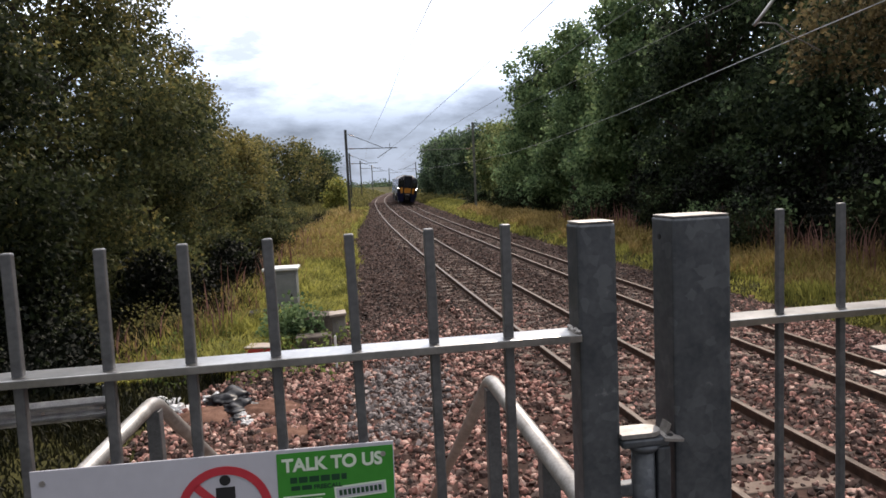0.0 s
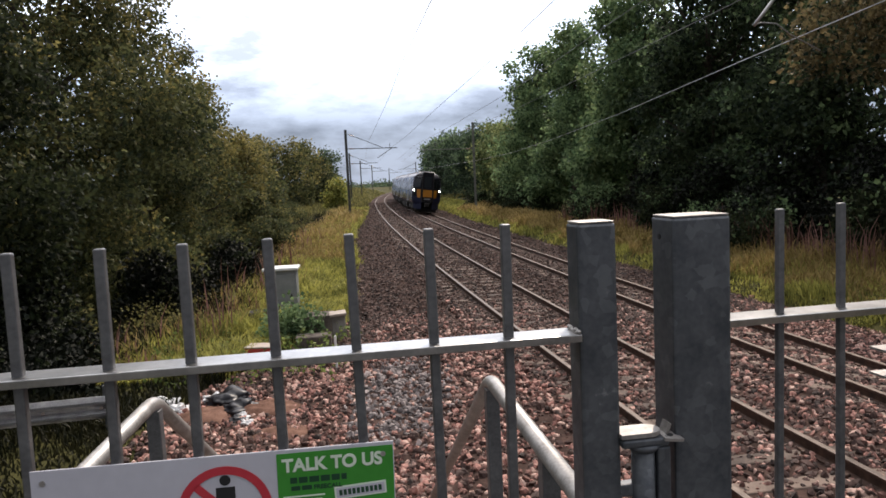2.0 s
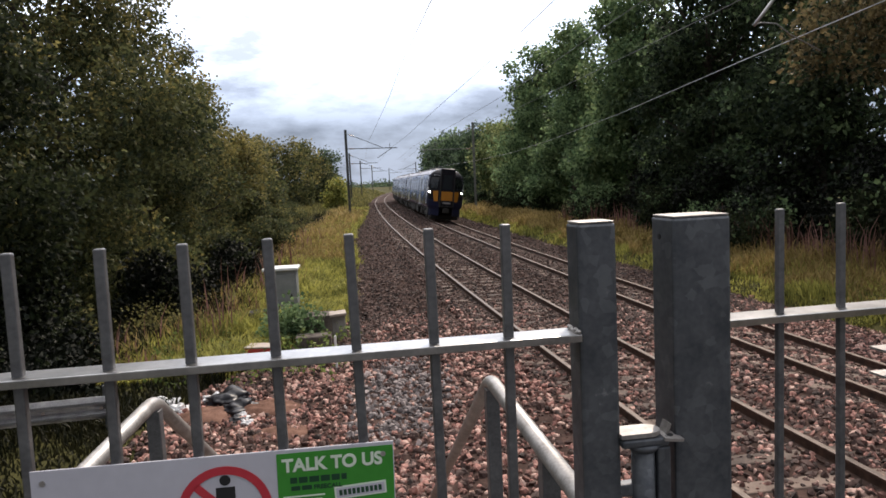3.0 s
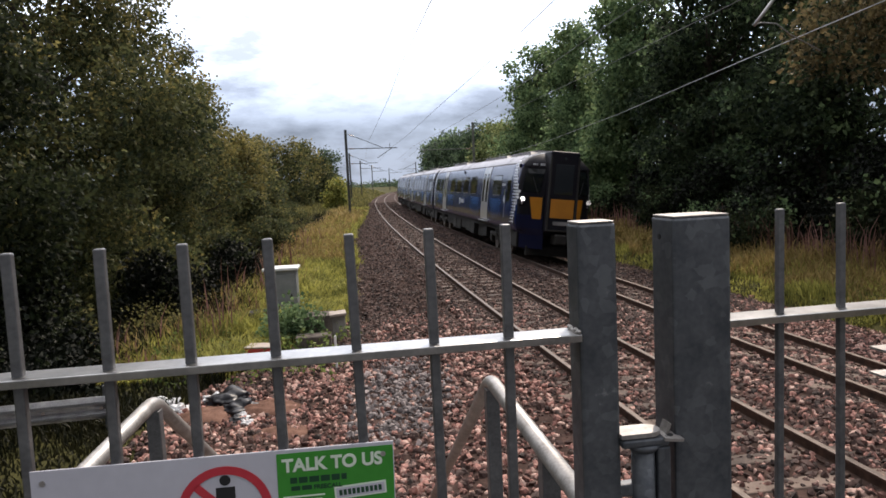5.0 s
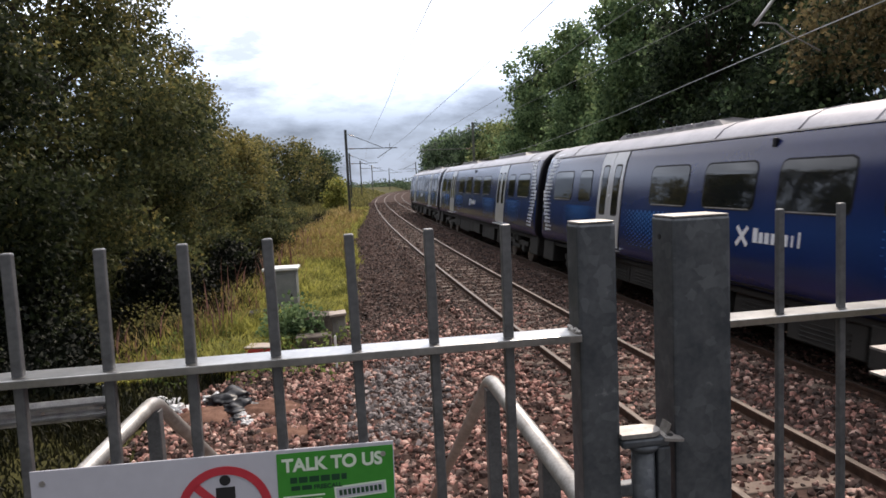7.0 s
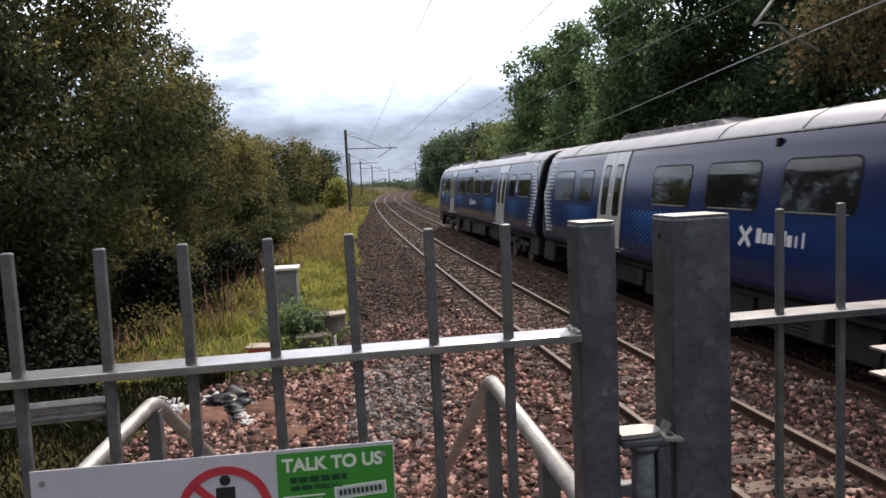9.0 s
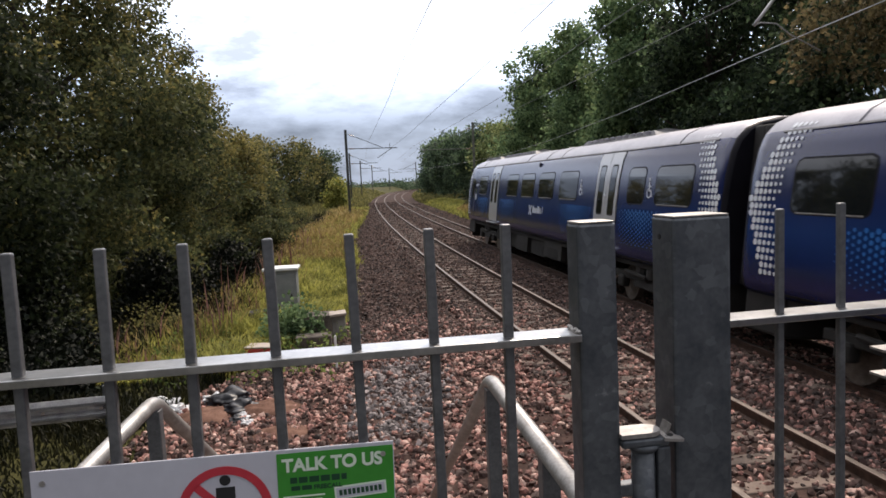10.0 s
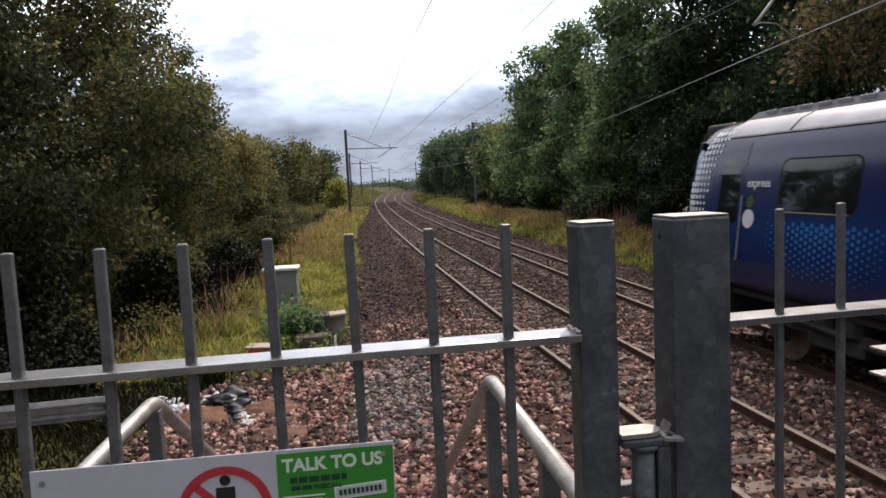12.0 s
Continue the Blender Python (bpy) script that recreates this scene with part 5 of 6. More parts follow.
def build_plants():
    # left of the line, olive hawthorn and birch, golden leaves standing for sunlight
    for k, (x, y, h, sp, low, n, lf) in enumerate((
            (-10.6, 13.5, 10.5, 3.7, 0.2, 48000, 0.125), (-10.7, 20.0, 11.8, 4.7, 0.2, 64000, 0.13), (-15.8, 16.0, 13.5, 4.6, 0.4, 46000, 0.20),
            (-10.9, 26.5, 10.0, 3.6, 0.1, 28000, 0.13), (-11.4, 33.5, 8.8, 3.3, 0.1, 22000, 0.15), (-16.5, 28.0, 11.5, 4.2, 0.8, 12000, 0.2),
            (-12.0, 41.0, 6.8, 2.8, 0.1, 14000, 0.17), (-12.6, 49.0, 5.8, 2.6, 0.1, 11000, 0.19), (-18.0, 42.0, 8.5, 4.0, 0.5, 9000, 0.24),
            (-11.5, 6.5, 11.5, 3.8, 0.3, 14000, 0.18), (-17.5, 22.0, 14.0, 4.8, 0.4, 42000, 0.22), (-15.0, 10.5, 13.5, 4.4, 0.4, 42000, 0.20), (-13.0, -1.5, 13.0, 4.4, 0.3, 5000, 0.22), (-12.5, -9.5, 13.0, 4.4, 0.3, 4000, 0.24))):
        g = (0.10, 0.30, 0.05, 0.55, 0.85, 0.2, 0.9, 0.8, 0.4, 0.1, 0.03, 0.03, 0.1, 0.1)[k]
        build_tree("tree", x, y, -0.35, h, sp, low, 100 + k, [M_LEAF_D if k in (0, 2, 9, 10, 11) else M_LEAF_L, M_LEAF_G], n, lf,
                   "dense olive-green tree beside the verge, tips coloured golden as if sunlit" if g < 0.5 else "bushy tree beside the verge, coloured golden-green as if sunlit", upper_share=g)
    for k, (x, y, h, sp) in enumerate(((-21.0, 92, 9.6, 5.0), (-18.6, 100, 9.2, 4.4), (-27, 98, 10.5, 5.5), (-22, 78, 9.0, 5.0))):
        build_tree("tree", x, y, -0.35, h, sp, 0.2, 140 + k, [M_LEAF_L, M_LEAF_G], 8000, 0.36, "far dull olive-green tree behind the mast", upper_share=0.35)
    build_tree("tree", -17.0, 104, -0.35, 8.6, 3.3, 0.2, 146, [M_LEAF_FAR, M_LEAF_L], 8000, 0.34, "far tree behind the mast, tinted greyish-green for haze", upper_share=0.4)
    # low scrub at the foot of the left trees
    for k, (x, y, h, sp) in enumerate(((-8.6, 15.2, 1.3, 1.2), (-8.3, 21, 1.7, 1.4), (-8.6, 27.5, 1.9, 1.5), (-8.8, 35, 2.0, 1.5), (-9.8, 43, 2.2, 1.6), (-12.2, 56, 2.4, 1.8), (-7.9, 11.6, 1.1, 1.1), (-8.3, 13.9, 1.9, 1.5), (-9.2, 11.8, 2.0, 1.5), (-7.2, 12.6, 0.9, 1.0), (-7.4, 18.2, 1.8, 1.4), (-6.9, 23.5, 1.6, 1.3), (-7.6, 10.4, 1.0, 1.0), (-6.4, 11.3, 0.7, 0.8), (-9.6, 9.9, 1.4, 1.2))):
        build_tree("bush", x, y, -0.35, h, sp, 0.0, 160 + k, [M_LEAF_L if k < 6 else M_LEAF_SHADE, M_LEAF_G if k < 6 else M_LEAF_D], 5500, 0.11, "low scrubby bush under the trees" if k < 6 else "low bush under the trees, shade painted into its leaves", 9, "bush", 0.03, 0.24 if k < 6 else 0.12)
    build_tree("bush", -12.4, 84, -0.35, 4.2, 1.2, 0.1, 195, [M_GRASS, M_LEAF_BRIGHT], 5000, 0.24, "bright green young bush beside the line", 9, "bush", 0.05)
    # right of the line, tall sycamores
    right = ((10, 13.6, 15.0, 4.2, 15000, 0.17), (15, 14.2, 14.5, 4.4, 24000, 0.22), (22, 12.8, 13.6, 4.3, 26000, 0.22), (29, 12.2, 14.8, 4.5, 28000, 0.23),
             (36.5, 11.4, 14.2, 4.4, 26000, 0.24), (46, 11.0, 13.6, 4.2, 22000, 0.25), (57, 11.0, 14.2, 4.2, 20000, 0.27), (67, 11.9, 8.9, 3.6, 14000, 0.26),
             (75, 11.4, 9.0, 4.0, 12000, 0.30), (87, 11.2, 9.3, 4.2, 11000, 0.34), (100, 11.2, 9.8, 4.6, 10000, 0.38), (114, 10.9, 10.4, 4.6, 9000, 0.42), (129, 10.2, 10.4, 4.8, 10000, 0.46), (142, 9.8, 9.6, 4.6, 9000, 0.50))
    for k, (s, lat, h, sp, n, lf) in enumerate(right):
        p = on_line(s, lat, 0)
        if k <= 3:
            mats, g, lab = [M_LEAF_WOOD, M_LEAF_R], 0.20, "tall dense sycamore behind the grass verge, leaves coloured as if shaded"
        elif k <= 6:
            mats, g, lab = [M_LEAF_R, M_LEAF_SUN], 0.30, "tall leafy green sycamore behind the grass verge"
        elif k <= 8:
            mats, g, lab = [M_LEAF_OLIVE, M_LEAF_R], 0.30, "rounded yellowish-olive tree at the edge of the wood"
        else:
            mats, g, lab = [M_LEAF_FAR, M_LEAF_R], 0.25, "far tree beside the curve of the line, tinted bluish-green for haze"
        build_tree("tree", p.x, p.y, -0.12, h, sp, 2.0, 200 + k, mats, n, lf, lab, 40, upper_share=g, lump=0.66)
    build_tree("tree", 11.4, 17.0, -0.12, 11.0, 3.6, 5.5, 236, [M_LEAF_RUSSET, M_LEAF_WOOD], 15000, 0.15, "tree with russet leaves before the wood", 26, upper_share=0.55, trunk_r=0.09, lump=0.8)
    # shrubs added to fill the wood's foot, their leaf colour dark as shade
    for k, (s, lat, h) in enumerate(((12.5, 11.4, 2.8), (17.0, 11.2, 3.4), (21.5, 10.9, 3.6), (26.5, 10.6, 3.6), (31.5, 10.4, 3.2))):
        p = on_line(s, lat, 0)
        build_tree("bush", p.x, p.y, -0.12, h, 2.2, 0.0, 290 + k, [M_LEAF_SHADE, M_LEAF_WOOD], 7000, 0.16, "tall shrub under the sycamores, shade painted into its leaves", 12, "bush", 0.04)
    for k, (s, lat, h) in enumerate(((12, 22, 17), (20, 21, 17), (29, 20, 16.5), (38, 19, 14.5), (49, 19, 11.5), (62, 19, 11), (78, 19, 11), (96, 19, 11), (4, 20, 16), (-6, 19, 15))):
        p = on_line(s, lat, 0)
        build_tree("tree", p.x, p.y, -0.12, h, 5.2, 0.6, 240 + k, [M_LEAF_D, M_LEAF_WOOD], 9000, 0.34, "tall tree deep in the wood, leaves coloured as if shaded", 16)
    for k, s in enumerate((11, 15, 19.5, 24, 28.5, 34, 40, 47, 55, 64, 74)):
        p = on_line(s, 9.2 + 0.5 * math.sin(k * 2.3), 0)
        build_tree("bush", p.x, p.y, -0.12, 2.0 + 0.5 * math.sin(k * 1.7), 1.7, 0.0, 270 + k, [M_LEAF_D, M_LEAF_R], 5000, 0.15, "leafy bush at the edge of the wood", 9, "bush", 0.03)
    # far woods
    rng = np.random.default_rng(77)
    xs = rng.uniform(-150, 140, 700)
    ys = 265 + rng.uniform(0, 50, 700) + 0.1 * np.abs(xs)
    hs = np.repeat(rng.uniform(0.8, 3.4, 700), 14)
    c = np.stack([np.repeat(xs, 14) + rng.normal(0, 2.2, 9800), np.repeat(ys, 14) + rng.normal(0, 2.2, 9800), hs * rng.uniform(0.0, 1.25, 9800)], 1)
    V, F = leaf_cloud(rng, c, rng.normal(0, 1, (9800, 3)), 5, 0.6, 0.75)
    tagged(mesh_np("far_woods", V, F, [M_LEAF_FAR]), "low line of far woods, haze tinted into the leaves", "woods", kind="stuff")
    # verges
    build_grass("verge_grass", 60000, 9.5, 90, lambda s: (bed_left(s) - 3.2, bed_left(s) + 0.15), 0.18, 0.70, M_GRASS, 11, "long yellow-green grass on the verge")
    build_grass("verge_grass", 24000, 2, 12, lambda s: (bed_left(s) - 4.5, bed_left(s) + 0.1), 0.2, 0.6, M_GRASS_SHADED, 15, "rank grass round the barrier, coloured dark as if shaded")
    build_grass("undergrowth", 24000, 8, 70, lambda s: (bed_left(s) - 7.5, bed_left(s) - 2.6), 0.25, 0.85, M_GRASS_SHADED, 17, "undergrowth below the trees, shade put into its colour")
    build_grass("verge_grass", 12000, 66, 210, lambda s: (bed_left(s) - 13, bed_left(s) + 0.1), 0.4, 1.0, M_GRASS_PALE, 18, "long pale grass on the far bank")
    build_grass("dry_grass", 3800, 10, 80, lambda s: (bed_left(s) - 4.0, bed_left(s) - 1.6), 0.35, 0.9, M_GRASS_DRY, 12, "tall dry grass stems under the trees")
    build_grass("verge_grass", 11000, 9.5, 24, lambda s: (bed_left(s) - 2.6, bed_left(s) - 0.1), 0.22, 0.6, M_GRASS, 23, "lush yellow-green grass round the cabinet")
    build_grass("dry_grass", 9000, 26, 78, lambda s: (bed_left(s) - 3.4, bed_left(s) - 0.3), 0.4, 1.05, M_GRASS_DRY, 21, "tall tawny dry grass along the far verge")
    build_grass("willowherb", 260, 10, 40, lambda s: (bed_left(s) - 3.4, bed_left(s) - 1.8), 0.7, 1.5, M_HERB, 22, "reddish seeding willowherb under the trees", 0.12)
    build_grass("verge_grass", 20000, -2, 16, lambda s: (0 * s + 4.95, 0 * s + 9.0), 0.15, 0.6, M_GRASS, 16, "long grass beyond the far track")
    build_grass("verge_grass", 50000, 10, 110, lambda s: (0 * s + 4.9, 0 * s + 8.6), 0.15, 0.55, M_GRASS, 13, "long yellow-green grass beyond the far track")
    build_grass("verge_grass", 9000, 105, 230, lambda s: (0 * s + 4.9, 0 * s + 16.0), 0.4, 1.0, M_GRASS_PALE, 20, "long pale grass on the far bank beyond the track")
    build_grass("willowherb", 900, 9, 40, lambda s: (0 * s + 7.6, 0 * s + 8.8), 0.9, 1.7, M_HERB, 19, "tall pinkish seeding willowherb at the edge of the wood", 0.12)
    build_grass("dry_grass", 30000, 4, 70, lambda s: (0 * s + 5.6, 0 * s + 8.8), 0.35, 0.95, M_GRASS_DRY, 14, "tall golden dry grass beyond the far track")


# ---------------------------------------------------------------- overhead line
def mast(x, y, top, arms, label="dark steel overhead line mast with a cantilever arm", r=0.11, steel=None):
    steel = steel or M_MASTSTEEL
    m = empty("overhead_line_mast", Matrix.Translation((x, y, -0.4)), label, "mast", "overhead line masts")
    bm = bmesh.new()
    box(bm, (0, 0, (top + 0.4) / 2), (2 * r, 0.012, top + 0.4))
    for sy in (-1, 1):
        box(bm, (0, sy * r, (top + 0.4) / 2), (2 * r, 0.016, top + 0.4))
    part("column", bm, steel, m)
    part("base_block", boxm((0, 0, 0.15), (0.7, 0.7, 0.5), 0.03), M_CONC, m)
    for a, b, rad in arms:
        part("cantilever_tube", tube([Vector(a) - Vector((x, y, -0.4)), Vector(b) - Vector((x, y, -0.4))], rad, 6), steel, m)
    for a, b, rad in arms[:2]:
        d = (Vector(b) - Vector(a)).normalized()
        o = Vector(a) - Vector((x, y, -0.4))
        bm = bmesh.new()
        for k in range(5):
            t = tube([o + d * (0.25 + 0.09 * k), o + d * (0.29 + 0.09 * k)], 0.075, 8)
            me = bpy.data.meshes.new("tmp")
            t.to_mesh(me)
            t.free()
            bm.from_mesh(me)
            bpy.data.meshes.remove(me)
        part("insulator", bm, M_INSUL, m)
    return m


def wire(name, pts, r, mat, label):
    o = part(name, tube(pts, r, 5), mat, None)
    tagged(o, label, "wire", "overhead wires")
    return o


def build_overhead():
    # masts on the left carry the near track, on the right the far track
    mast(-8.75, 68.0, 8.2, (((-8.7, 68, 6.40), (-3.9, 68, 6.30), 0.045), ((-8.6, 68, 7.82), (-5.3, 68, 6.38), 0.03), ((-4.4, 68, 6.30), (-5.85, 68, 5.40), 0.03), ((-4.6, 68, 6.3), (-4.6, 68, 6.75), 0.03)))
    mast(3.35, 67.5, 8.3, (((3.3, 67.5, 5.85), (-1.65, 67.5, 5.95), 0.045), ((3.3, 67.5, 7.9), (-0.9, 67.5, 6.1), 0.03), ((-1.1, 67.5, 6.0), (-2.0, 67.5, 5.2), 0.03)), "slender grey-green overhead line mast beside the wood", steel=M_MASTPALE)
    for k, (s, side) in enumerate(((112, -1), (152, -1), (195, -1), (240, -1), (182, 1), (225, 1), (262, 1))):
        p = on_line(s, 6.2 * side, 0)
        q = on_line(s, 1.7 * side, 0)
        mast(p.x, p.y, 8.0, (((p.x, p.y, 6.3), (q.x, q.y, 6.3), 0.05), ((p.x, p.y, 7.7), (q.x * 0.7 + p.x * 0.3, q.y, 6.4), 0.035)), "distant overhead line mast")
    # bracket that reaches in from above, beside the near right edge
    arm = empty("registration_arm", Matrix.Translation((5.4, 12, 5.3)), "bright bent overhead line registration arm hanging from above", "overhead arm")
    o = part("arm_tube", tube([(5.33, 12, 5.33), (5.52, 12, 5.56), (5.70, 12, 5.79), (6.3, 12, 6.5)], 0.030, 8), M_WIRE_LIT, arm, smooth=True)
    o.matrix_world = Matrix()
    o = part("steady_tube", tube([(5.33, 12, 5.33), (5.5, 12.1, 5.39), (5.8, 12.2, 5.38), (6.1, 12.3, 5.20), (6.7, 12.5, 4.95)], 0.012, 6), M_WIRE, arm, smooth=True)
    o.matrix_world = Matrix()
    mast(8.2, 7.0, 8.3, (((8.2, 7.0, 7.4), (6.3, 12.0, 6.5), 0.035), ((8.2, 7.0, 6.6), (6.25, 12.0, 6.45), 0.03)))

    def lay(side_lat, z_fn, s0, s1, n=14):
        return [on_line(s0 + (s1 - s0) * k / (n - 1), side_lat(s0 + (s1 - s0) * k / (n - 1)), z_fn(s0 + (s1 - s0) * k / (n - 1))) for k in range(n)]
    wire("earth_wire", [(8.05, 7.0, 5.95), (7.65, 12.2, 5.685), (7.29, 16.84, 5.50), (6.61, 25.6, 5.11), (5.7, 37.0, 4.78), (4.8, 48.8, 4.61), (3.35, 67.5, 4.68), (-2.0, 112, 4.9)], 0.0115, M_WIRE_LIT, "pale earth wire along the line of masts by the wood")
    wire("catenary_wire", [(1.15, 10.0, 7.62), (-0.135, 20, 7.70), (-1.3, 29, 7.78), (-2.6, 40, 7.72), (-4.6, 54, 7.35), (-6.73, 68, 6.78), (-11.5, 112, 6.9)], 0.011, M_WIRE, "thin dark catenary wire over the near track")
    wire("catenary_wire", [(6.5, 8.0, 6.3), (5.7, 13.4, 6.07), (4.56, 20.6, 5.90), (3.1, 30.0, 5.75), (0.6, 46.0, 5.75), (-2.0, 67.5, 5.95), (-6.0, 110, 5.9)], 0.008, M_WIRE, "thin dark catenary wire over the far track")
    wire("feeder_wire", [(5.9, 12.0, 7.3), (3.27, 28.7, 6.56), (0.93, 43.4, 6.30), (-2.3, 67, 6.35), (-6.3, 110, 6.5)], 0.009, M_WIRE, "thin dark feeder wire over the far track")
    wire("catenary_wire", [(2.8, 10.5, 6.4), (1.45, 18.9, 6.05), (0.0, 27.9, 5.80), (-2.0, 45, 5.85), (-4.6, 68, 6.30), (-9.5, 112, 6.3)], 0.007, M_WIRE, "thin dark catenary wire over the near track")


# ---------------------------------------------------------------- lineside clutter
def build_clutter():
    c = empty("lineside_cabinet", pose(-3.98, 17.2, -0.35, 0, 0, 6), "grey lineside cabinet with a white lid in long grass", "cabinet")

    def put(ob):
        ob.matrix_parent_inverse = Matrix()
        return ob
    part("body", boxm((0, 0, 0.70), (0.74, 0.55, 1.36), 0.015), M_CABINET, c)
    part("lid", boxm((0, 0, 1.415), (0.86, 0.66, 0.07), 0.02), M_WHITE, c, "white lid")
    d = part("door", boxm((0, -0.285, 0.72), (0.64, 0.02, 1.15), 0.006), M_CABINET, c)
    part("handle", boxm((0.24, -0.30, 0.75), (0.03, 0.03, 0.12), 0.006), M_UNDER_GREY, d)
    part("plinth", boxm((0, 0, 0.0), (0.8, 0.6, 0.2), 0.02), M_CONC, c)
    for x, y, w, dpt, h, rz in ((-2.95, 15.2, 0.95, 0.6, 0.62, 4), (-2.75, 14.35, 0.72, 0.45, 0.34, 8), (-4.25, 16.3, 0.75, 0.5, 0.55, -3)):
        o = part("concrete_block", boxm((0, 0, h / 2), (w, dpt, h), 0.025), M_CONC, None)
        o.matrix_world = pose(x, y, -0.36, 0, 0, rz)
        o.data.materials[0] = M_OLDCONC
        tagged(o, "weathered concrete cable trough block, half buried", "concrete block", "trough blocks")
    o = part("trough_lid", boxm((0, 0, 0), (0.36, 0.32, 0.06), 0.015), M_PALE, None)
    o.matrix_world = pose(-2.35, 15.1, 0.26, 4, -3, 12)
    tagged(o, "pale concrete lid lying on a block", "lid")
    o = part("concrete_block", boxm((0, 0, 0), (0.36, 0.3, 0.56), 0.02), M_CONC, None)
    o.matrix_world = pose(-2.38, 15.15, -0.06, 0, 0, 10)
    tagged(o, "small pale concrete block under a lid", "concrete block", "trough blocks")
    r = empty("plastic_box", pose(-3.46, 13.0, -0.28, 0, 0, -6), "faded red plastic box with a pale lid in the grass", "box")
    part("tub", boxm((0, 0, 0.19), (0.58, 0.36, 0.36), 0.03), M_BIN_RED, r)
    part("lid", boxm((0, 0, 0.385), (0.60, 0.38, 0.03), 0.012), M_PALE, r, "pale lid")
    # ivy over the blocks
    rng = np.random.default_rng(31)
    cc = np.stack([rng.normal(-3.3, 0.28, 160), rng.normal(14.85, 0.25, 160), np.abs(rng.normal(0.05, 0.22, 160)) - 0.1], 1)
    V, F = leaf_cloud(rng, cc, rng.normal(0, 1, (160, 3)), 14, 0.10, 0.10)
    tagged(mesh_np("ivy", V, F, [M_LEAF_R]), "green ivy growing over concrete blocks", "ivy", kind="stuff")
    # weed leaves in the verge
    cc = np.stack([rng.uniform(-5.6, -2.0, 130), rng.uniform(11.5, 15.5, 130), rng.uniform(-0.3, 0.05, 130)], 1)
    V, F = leaf_cloud(rng, cc, rng.normal(0, 1, (130, 3)), 12, 0.09, 0.09)
    tagged(mesh_np("weeds", V, F, [M_LEAF_BRIGHT]), "broad-leaved green weeds at the edge of the stones", "weeds", kind="stuff")
    cc = np.stack([rng.uniform(-7.4, -5.2, 70), rng.uniform(14.5, 17.5, 70), rng.uniform(-0.2, 0.45, 70)], 1)
    V, F = leaf_cloud(rng, cc, rng.normal(0, 1, (70, 3)), 16, 0.12, 0.07)
    tagged(mesh_np("weeds", V, F, [M_GRASS_PALE]), "pale seeding dock and thistle heads at the edge of the shade", "weeds", kind="stuff")
    # torn bags and litter
    bagr = random.Random(4)
    for x, y, s, mat, lab in ((-3.45, 10.8, 0.30, M_BAG, "torn shiny black refuse bag"), (-3.15, 10.35, 0.24, M_BAG, "torn shiny black refuse bag"), (-3.05, 9.9, 0.14, M_BAG, "scrap of black plastic"),
                              (-3.75, 10.9, 0.14, M_PAPER, "crumpled pale litter"), (-4.4, 10.7, 0.17, M_PAPER, "crumpled pale litter"), (-3.0, 10.0, 0.10, M_PAPER, "crumpled pale litter"), (-4.15, 10.5, 0.13, M_PAPER, "crumpled pale litter"), (-2.92, 9.75, 0.09, M_PAPER, "torn pale plastic scrap"), (-3.25, 10.6, 0.07, M_PAPER, "torn pale plastic scrap"), (-4.55, 10.35, 0.12, M_PAPER, "crumpled pale litter")):
        bm = bmesh.new()
        bmesh.ops.create_icosphere(bm, subdivisions=4, radius=s)
        o3 = Vector((x, y, 0))
        for v in bm.verts:
            q = v.co / s
            k = 0.85 + 0.75 * noise.noise(q * 1.5 + o3) + 0.5 * abs(noise.noise(q * 2.9 + o3)) + 0.06 * noise.noise(q * 8 + o3)
            v.co = Vector((v.co.x * k * 1.25, v.co.y * k, max(v.co.z, -0.5 * s) * k * (0.5 if mat is M_BAG else 0.75)))
        o = part("refuse_bag" if mat is M_BAG else "litter", bm, mat, None, smooth=mat is M_BAG)
        o.matrix_world = pose(x, y, -0.30 + 0.2 * s, 0, 0, bagr.uniform(0, 180))
        tagged(o, lab, "litter", "fly-tipped rubbish")
    # bare soil showing through the stones
    for x, y, a, b, h in ((-2.75, 10.3, 0.62, 0.42, 0.10), (-3.6, 10.1, 0.5, 0.5, 0.09), (-2.3, 9.3, 0.45, 0.35, 0.06)):
        bm = bmesh.new()
        bmesh.ops.create_grid(bm, x_segments=26, y_segments=26, size=1.0)
        for v in bm.verts:
            q = v.co.length
            lump = noise.noise(v.co * 3 + Vector((x, y, 0))) * 0.35 + noise.noise(v.co * 9) * 0.15
            v.co = Vector((v.co.x * a, v.co.y * b, max(0.0, 1 - q * q) * h * (1 + lump) * 1.4 + lump * 0.02 - 0.03))
        o = part("soil_patch", bm, M_SOIL, None, smooth=True)
        st, la = line_coords(np.array([x]), np.array([y]))
        o.matrix_world = pose(x, y, float(bed_height(st, la)[0]) + 0.01)
        tagged(o, "low heap of bare reddish soil among the stones", "soil", "bare soil heaps")
    # pale stake
    k = empty("marker_stake", pose(-2.0, 12.4, -0.4), "pale wooden marker stake with a cross piece", "stake")
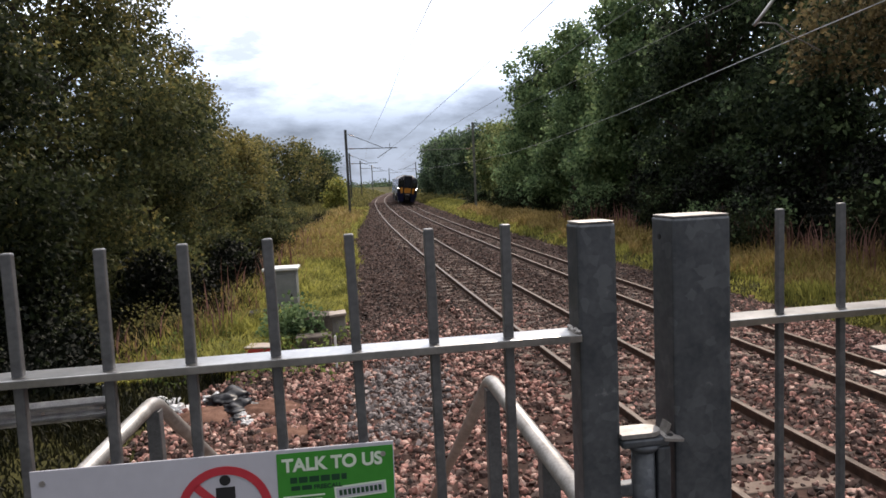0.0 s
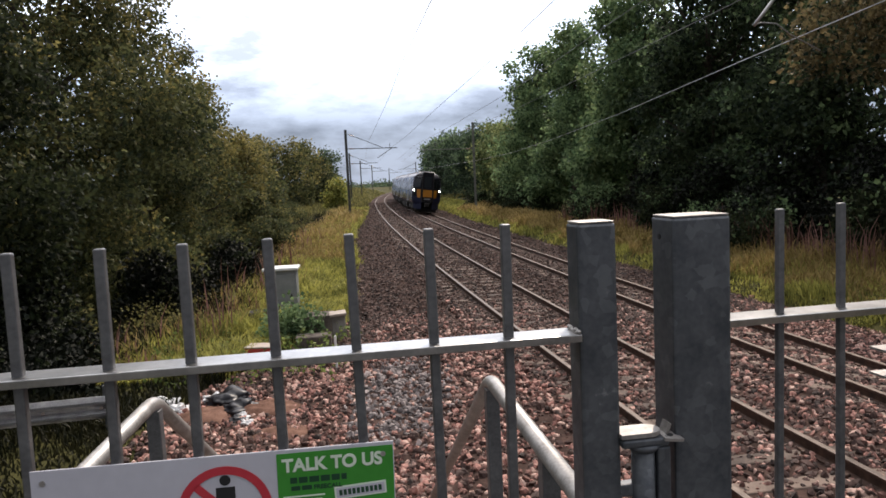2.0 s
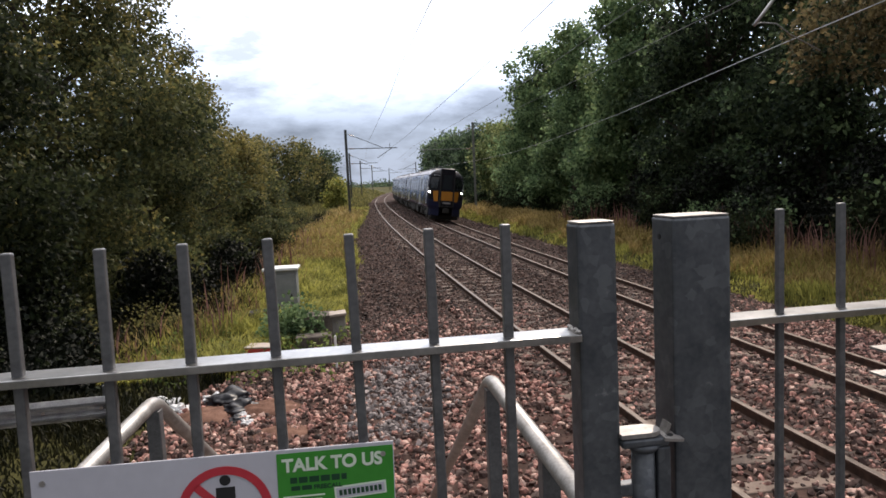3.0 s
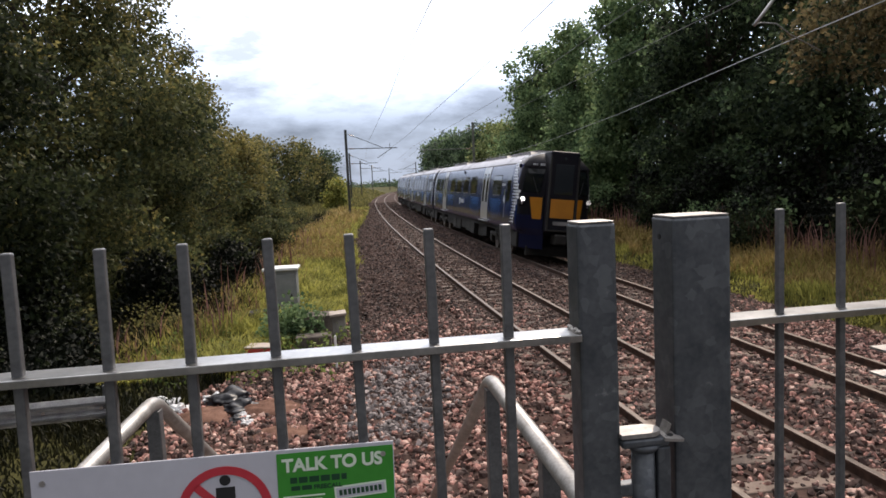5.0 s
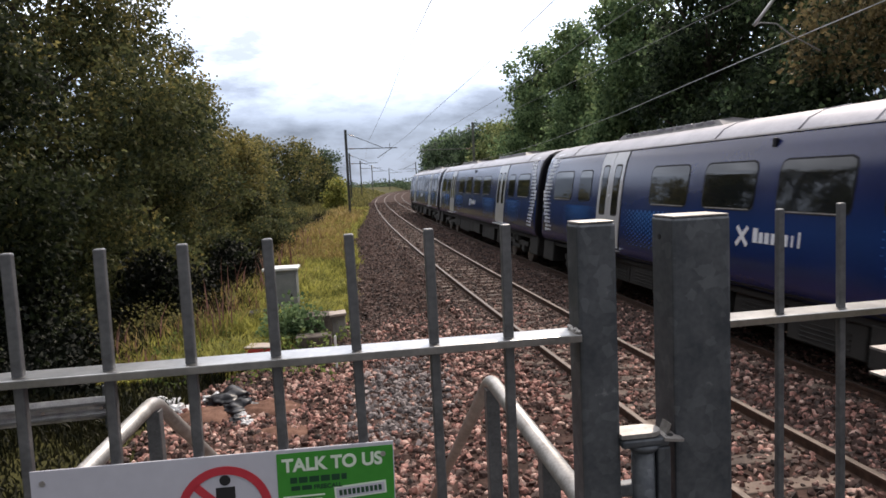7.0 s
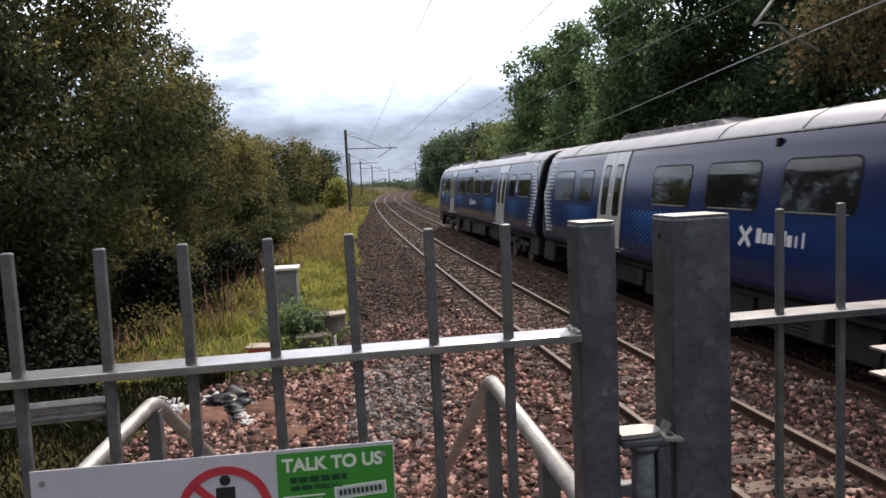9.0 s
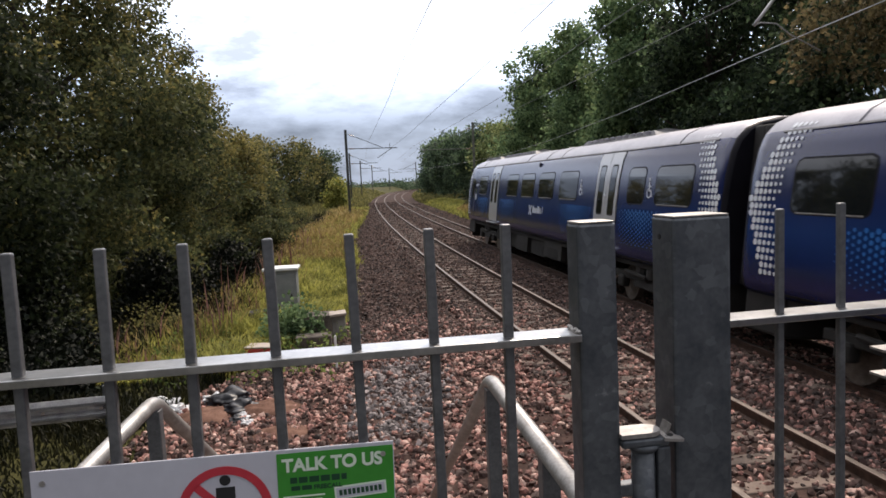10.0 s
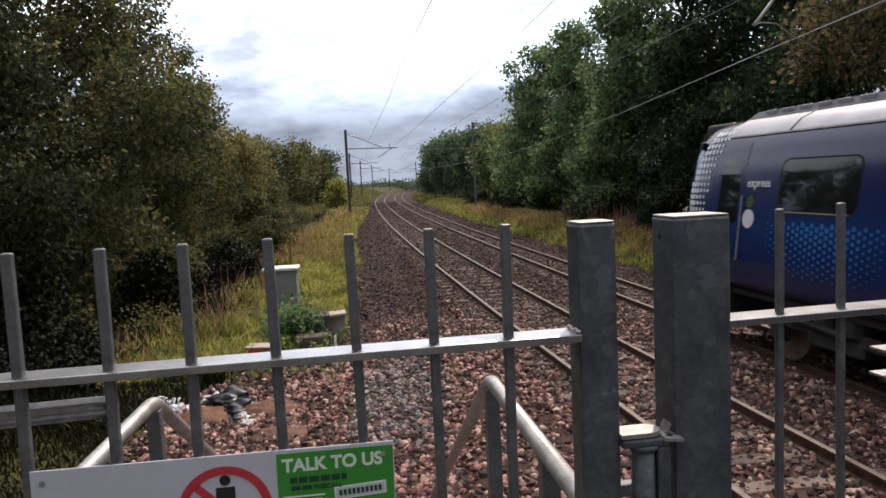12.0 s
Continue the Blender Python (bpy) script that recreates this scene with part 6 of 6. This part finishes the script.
    part("post", boxm((0, 0, 0.38), (0.04, 0.04, 0.75), 0.004), M_PAPER, k)
    part("cross_piece", boxm((0.0, -0.022, 0.45), (0.22, 0.015, 0.04), 0.003), M_PAPER, k)
    # corrugated barrier
    b = empty("crash_barrier", pose(-6.2, 9.1, -0.35), "grey corrugated steel crash barrier on short posts", "barrier")
    a, e = Vector((-8.8, 8.55, 0)), Vector((-4.63, 9.43, 0))
    prof = [(0.0, 0.155), (0.02, 0.15), (0.075, 0.095), (0.075, 0.065), (0.01, 0.02), (0.01, -0.02), (0.075, -0.065), (0.075, -0.095), (0.02, -0.15), (0.0, -0.155)]
    bm = bmesh.new()
    d = (e - a).normalized()
    nrm = Vector((d.y, -d.x, 0))
    ends = []
    for q in (a, e):
        ends.append([bm.verts.new(q + nrm * u * 1.1 + Vector((0, 0, 0.17 + w))) for u, w in prof])
    for i in range(len(prof) - 1):
        bm.faces.new((ends[0][i], ends[0][i + 1], ends[1][i + 1], ends[1][i]))
    bmesh.ops.solidify(bm, geom=bm.faces[:], thickness=0.006)
    o = part("beam", bm, M_BEAM, b, "corrugated beam")
    o.matrix_world = Matrix()
    for t in (0.62, 0.80, 0.97):
        q = a.lerp(e, t) + nrm * 0.018 + Vector((0, 0, 0.17))
        o = part("bolt", tube([q, q + nrm * 0.03], 0.022, 8), M_PALE, b)
        o.matrix_world = Matrix()
    for t in (0.99, 0.55, 0.1):
        q = a.lerp(e, t) - nrm * 0.07
        o = part("post", boxm((0, 0, 0), (0.11, 0.12, 0.95), 0.006), M_GALV_POST, b)
        o.matrix_world = Matrix.Translation((q.x, q.y, -0.02))


# ---------------------------------------------------------------- build
build_ground()
build_ballast()
build_track("near")
build_track("far")
build_platform()
build_gate()
build_fence()
build_sign()
build_handrails()
TRAIN = [build_car(-1, 3, "dark blue electric train driving carriage with yellow front panels"),
         build_car(0, 4, "dark blue electric train middle carriage with pale grey doors"),
         build_car(1, 5, "dark blue electric train rear driving carriage with white dots")]
build_overhead()
build_clutter()
build_plants()
build_stones()
motions()
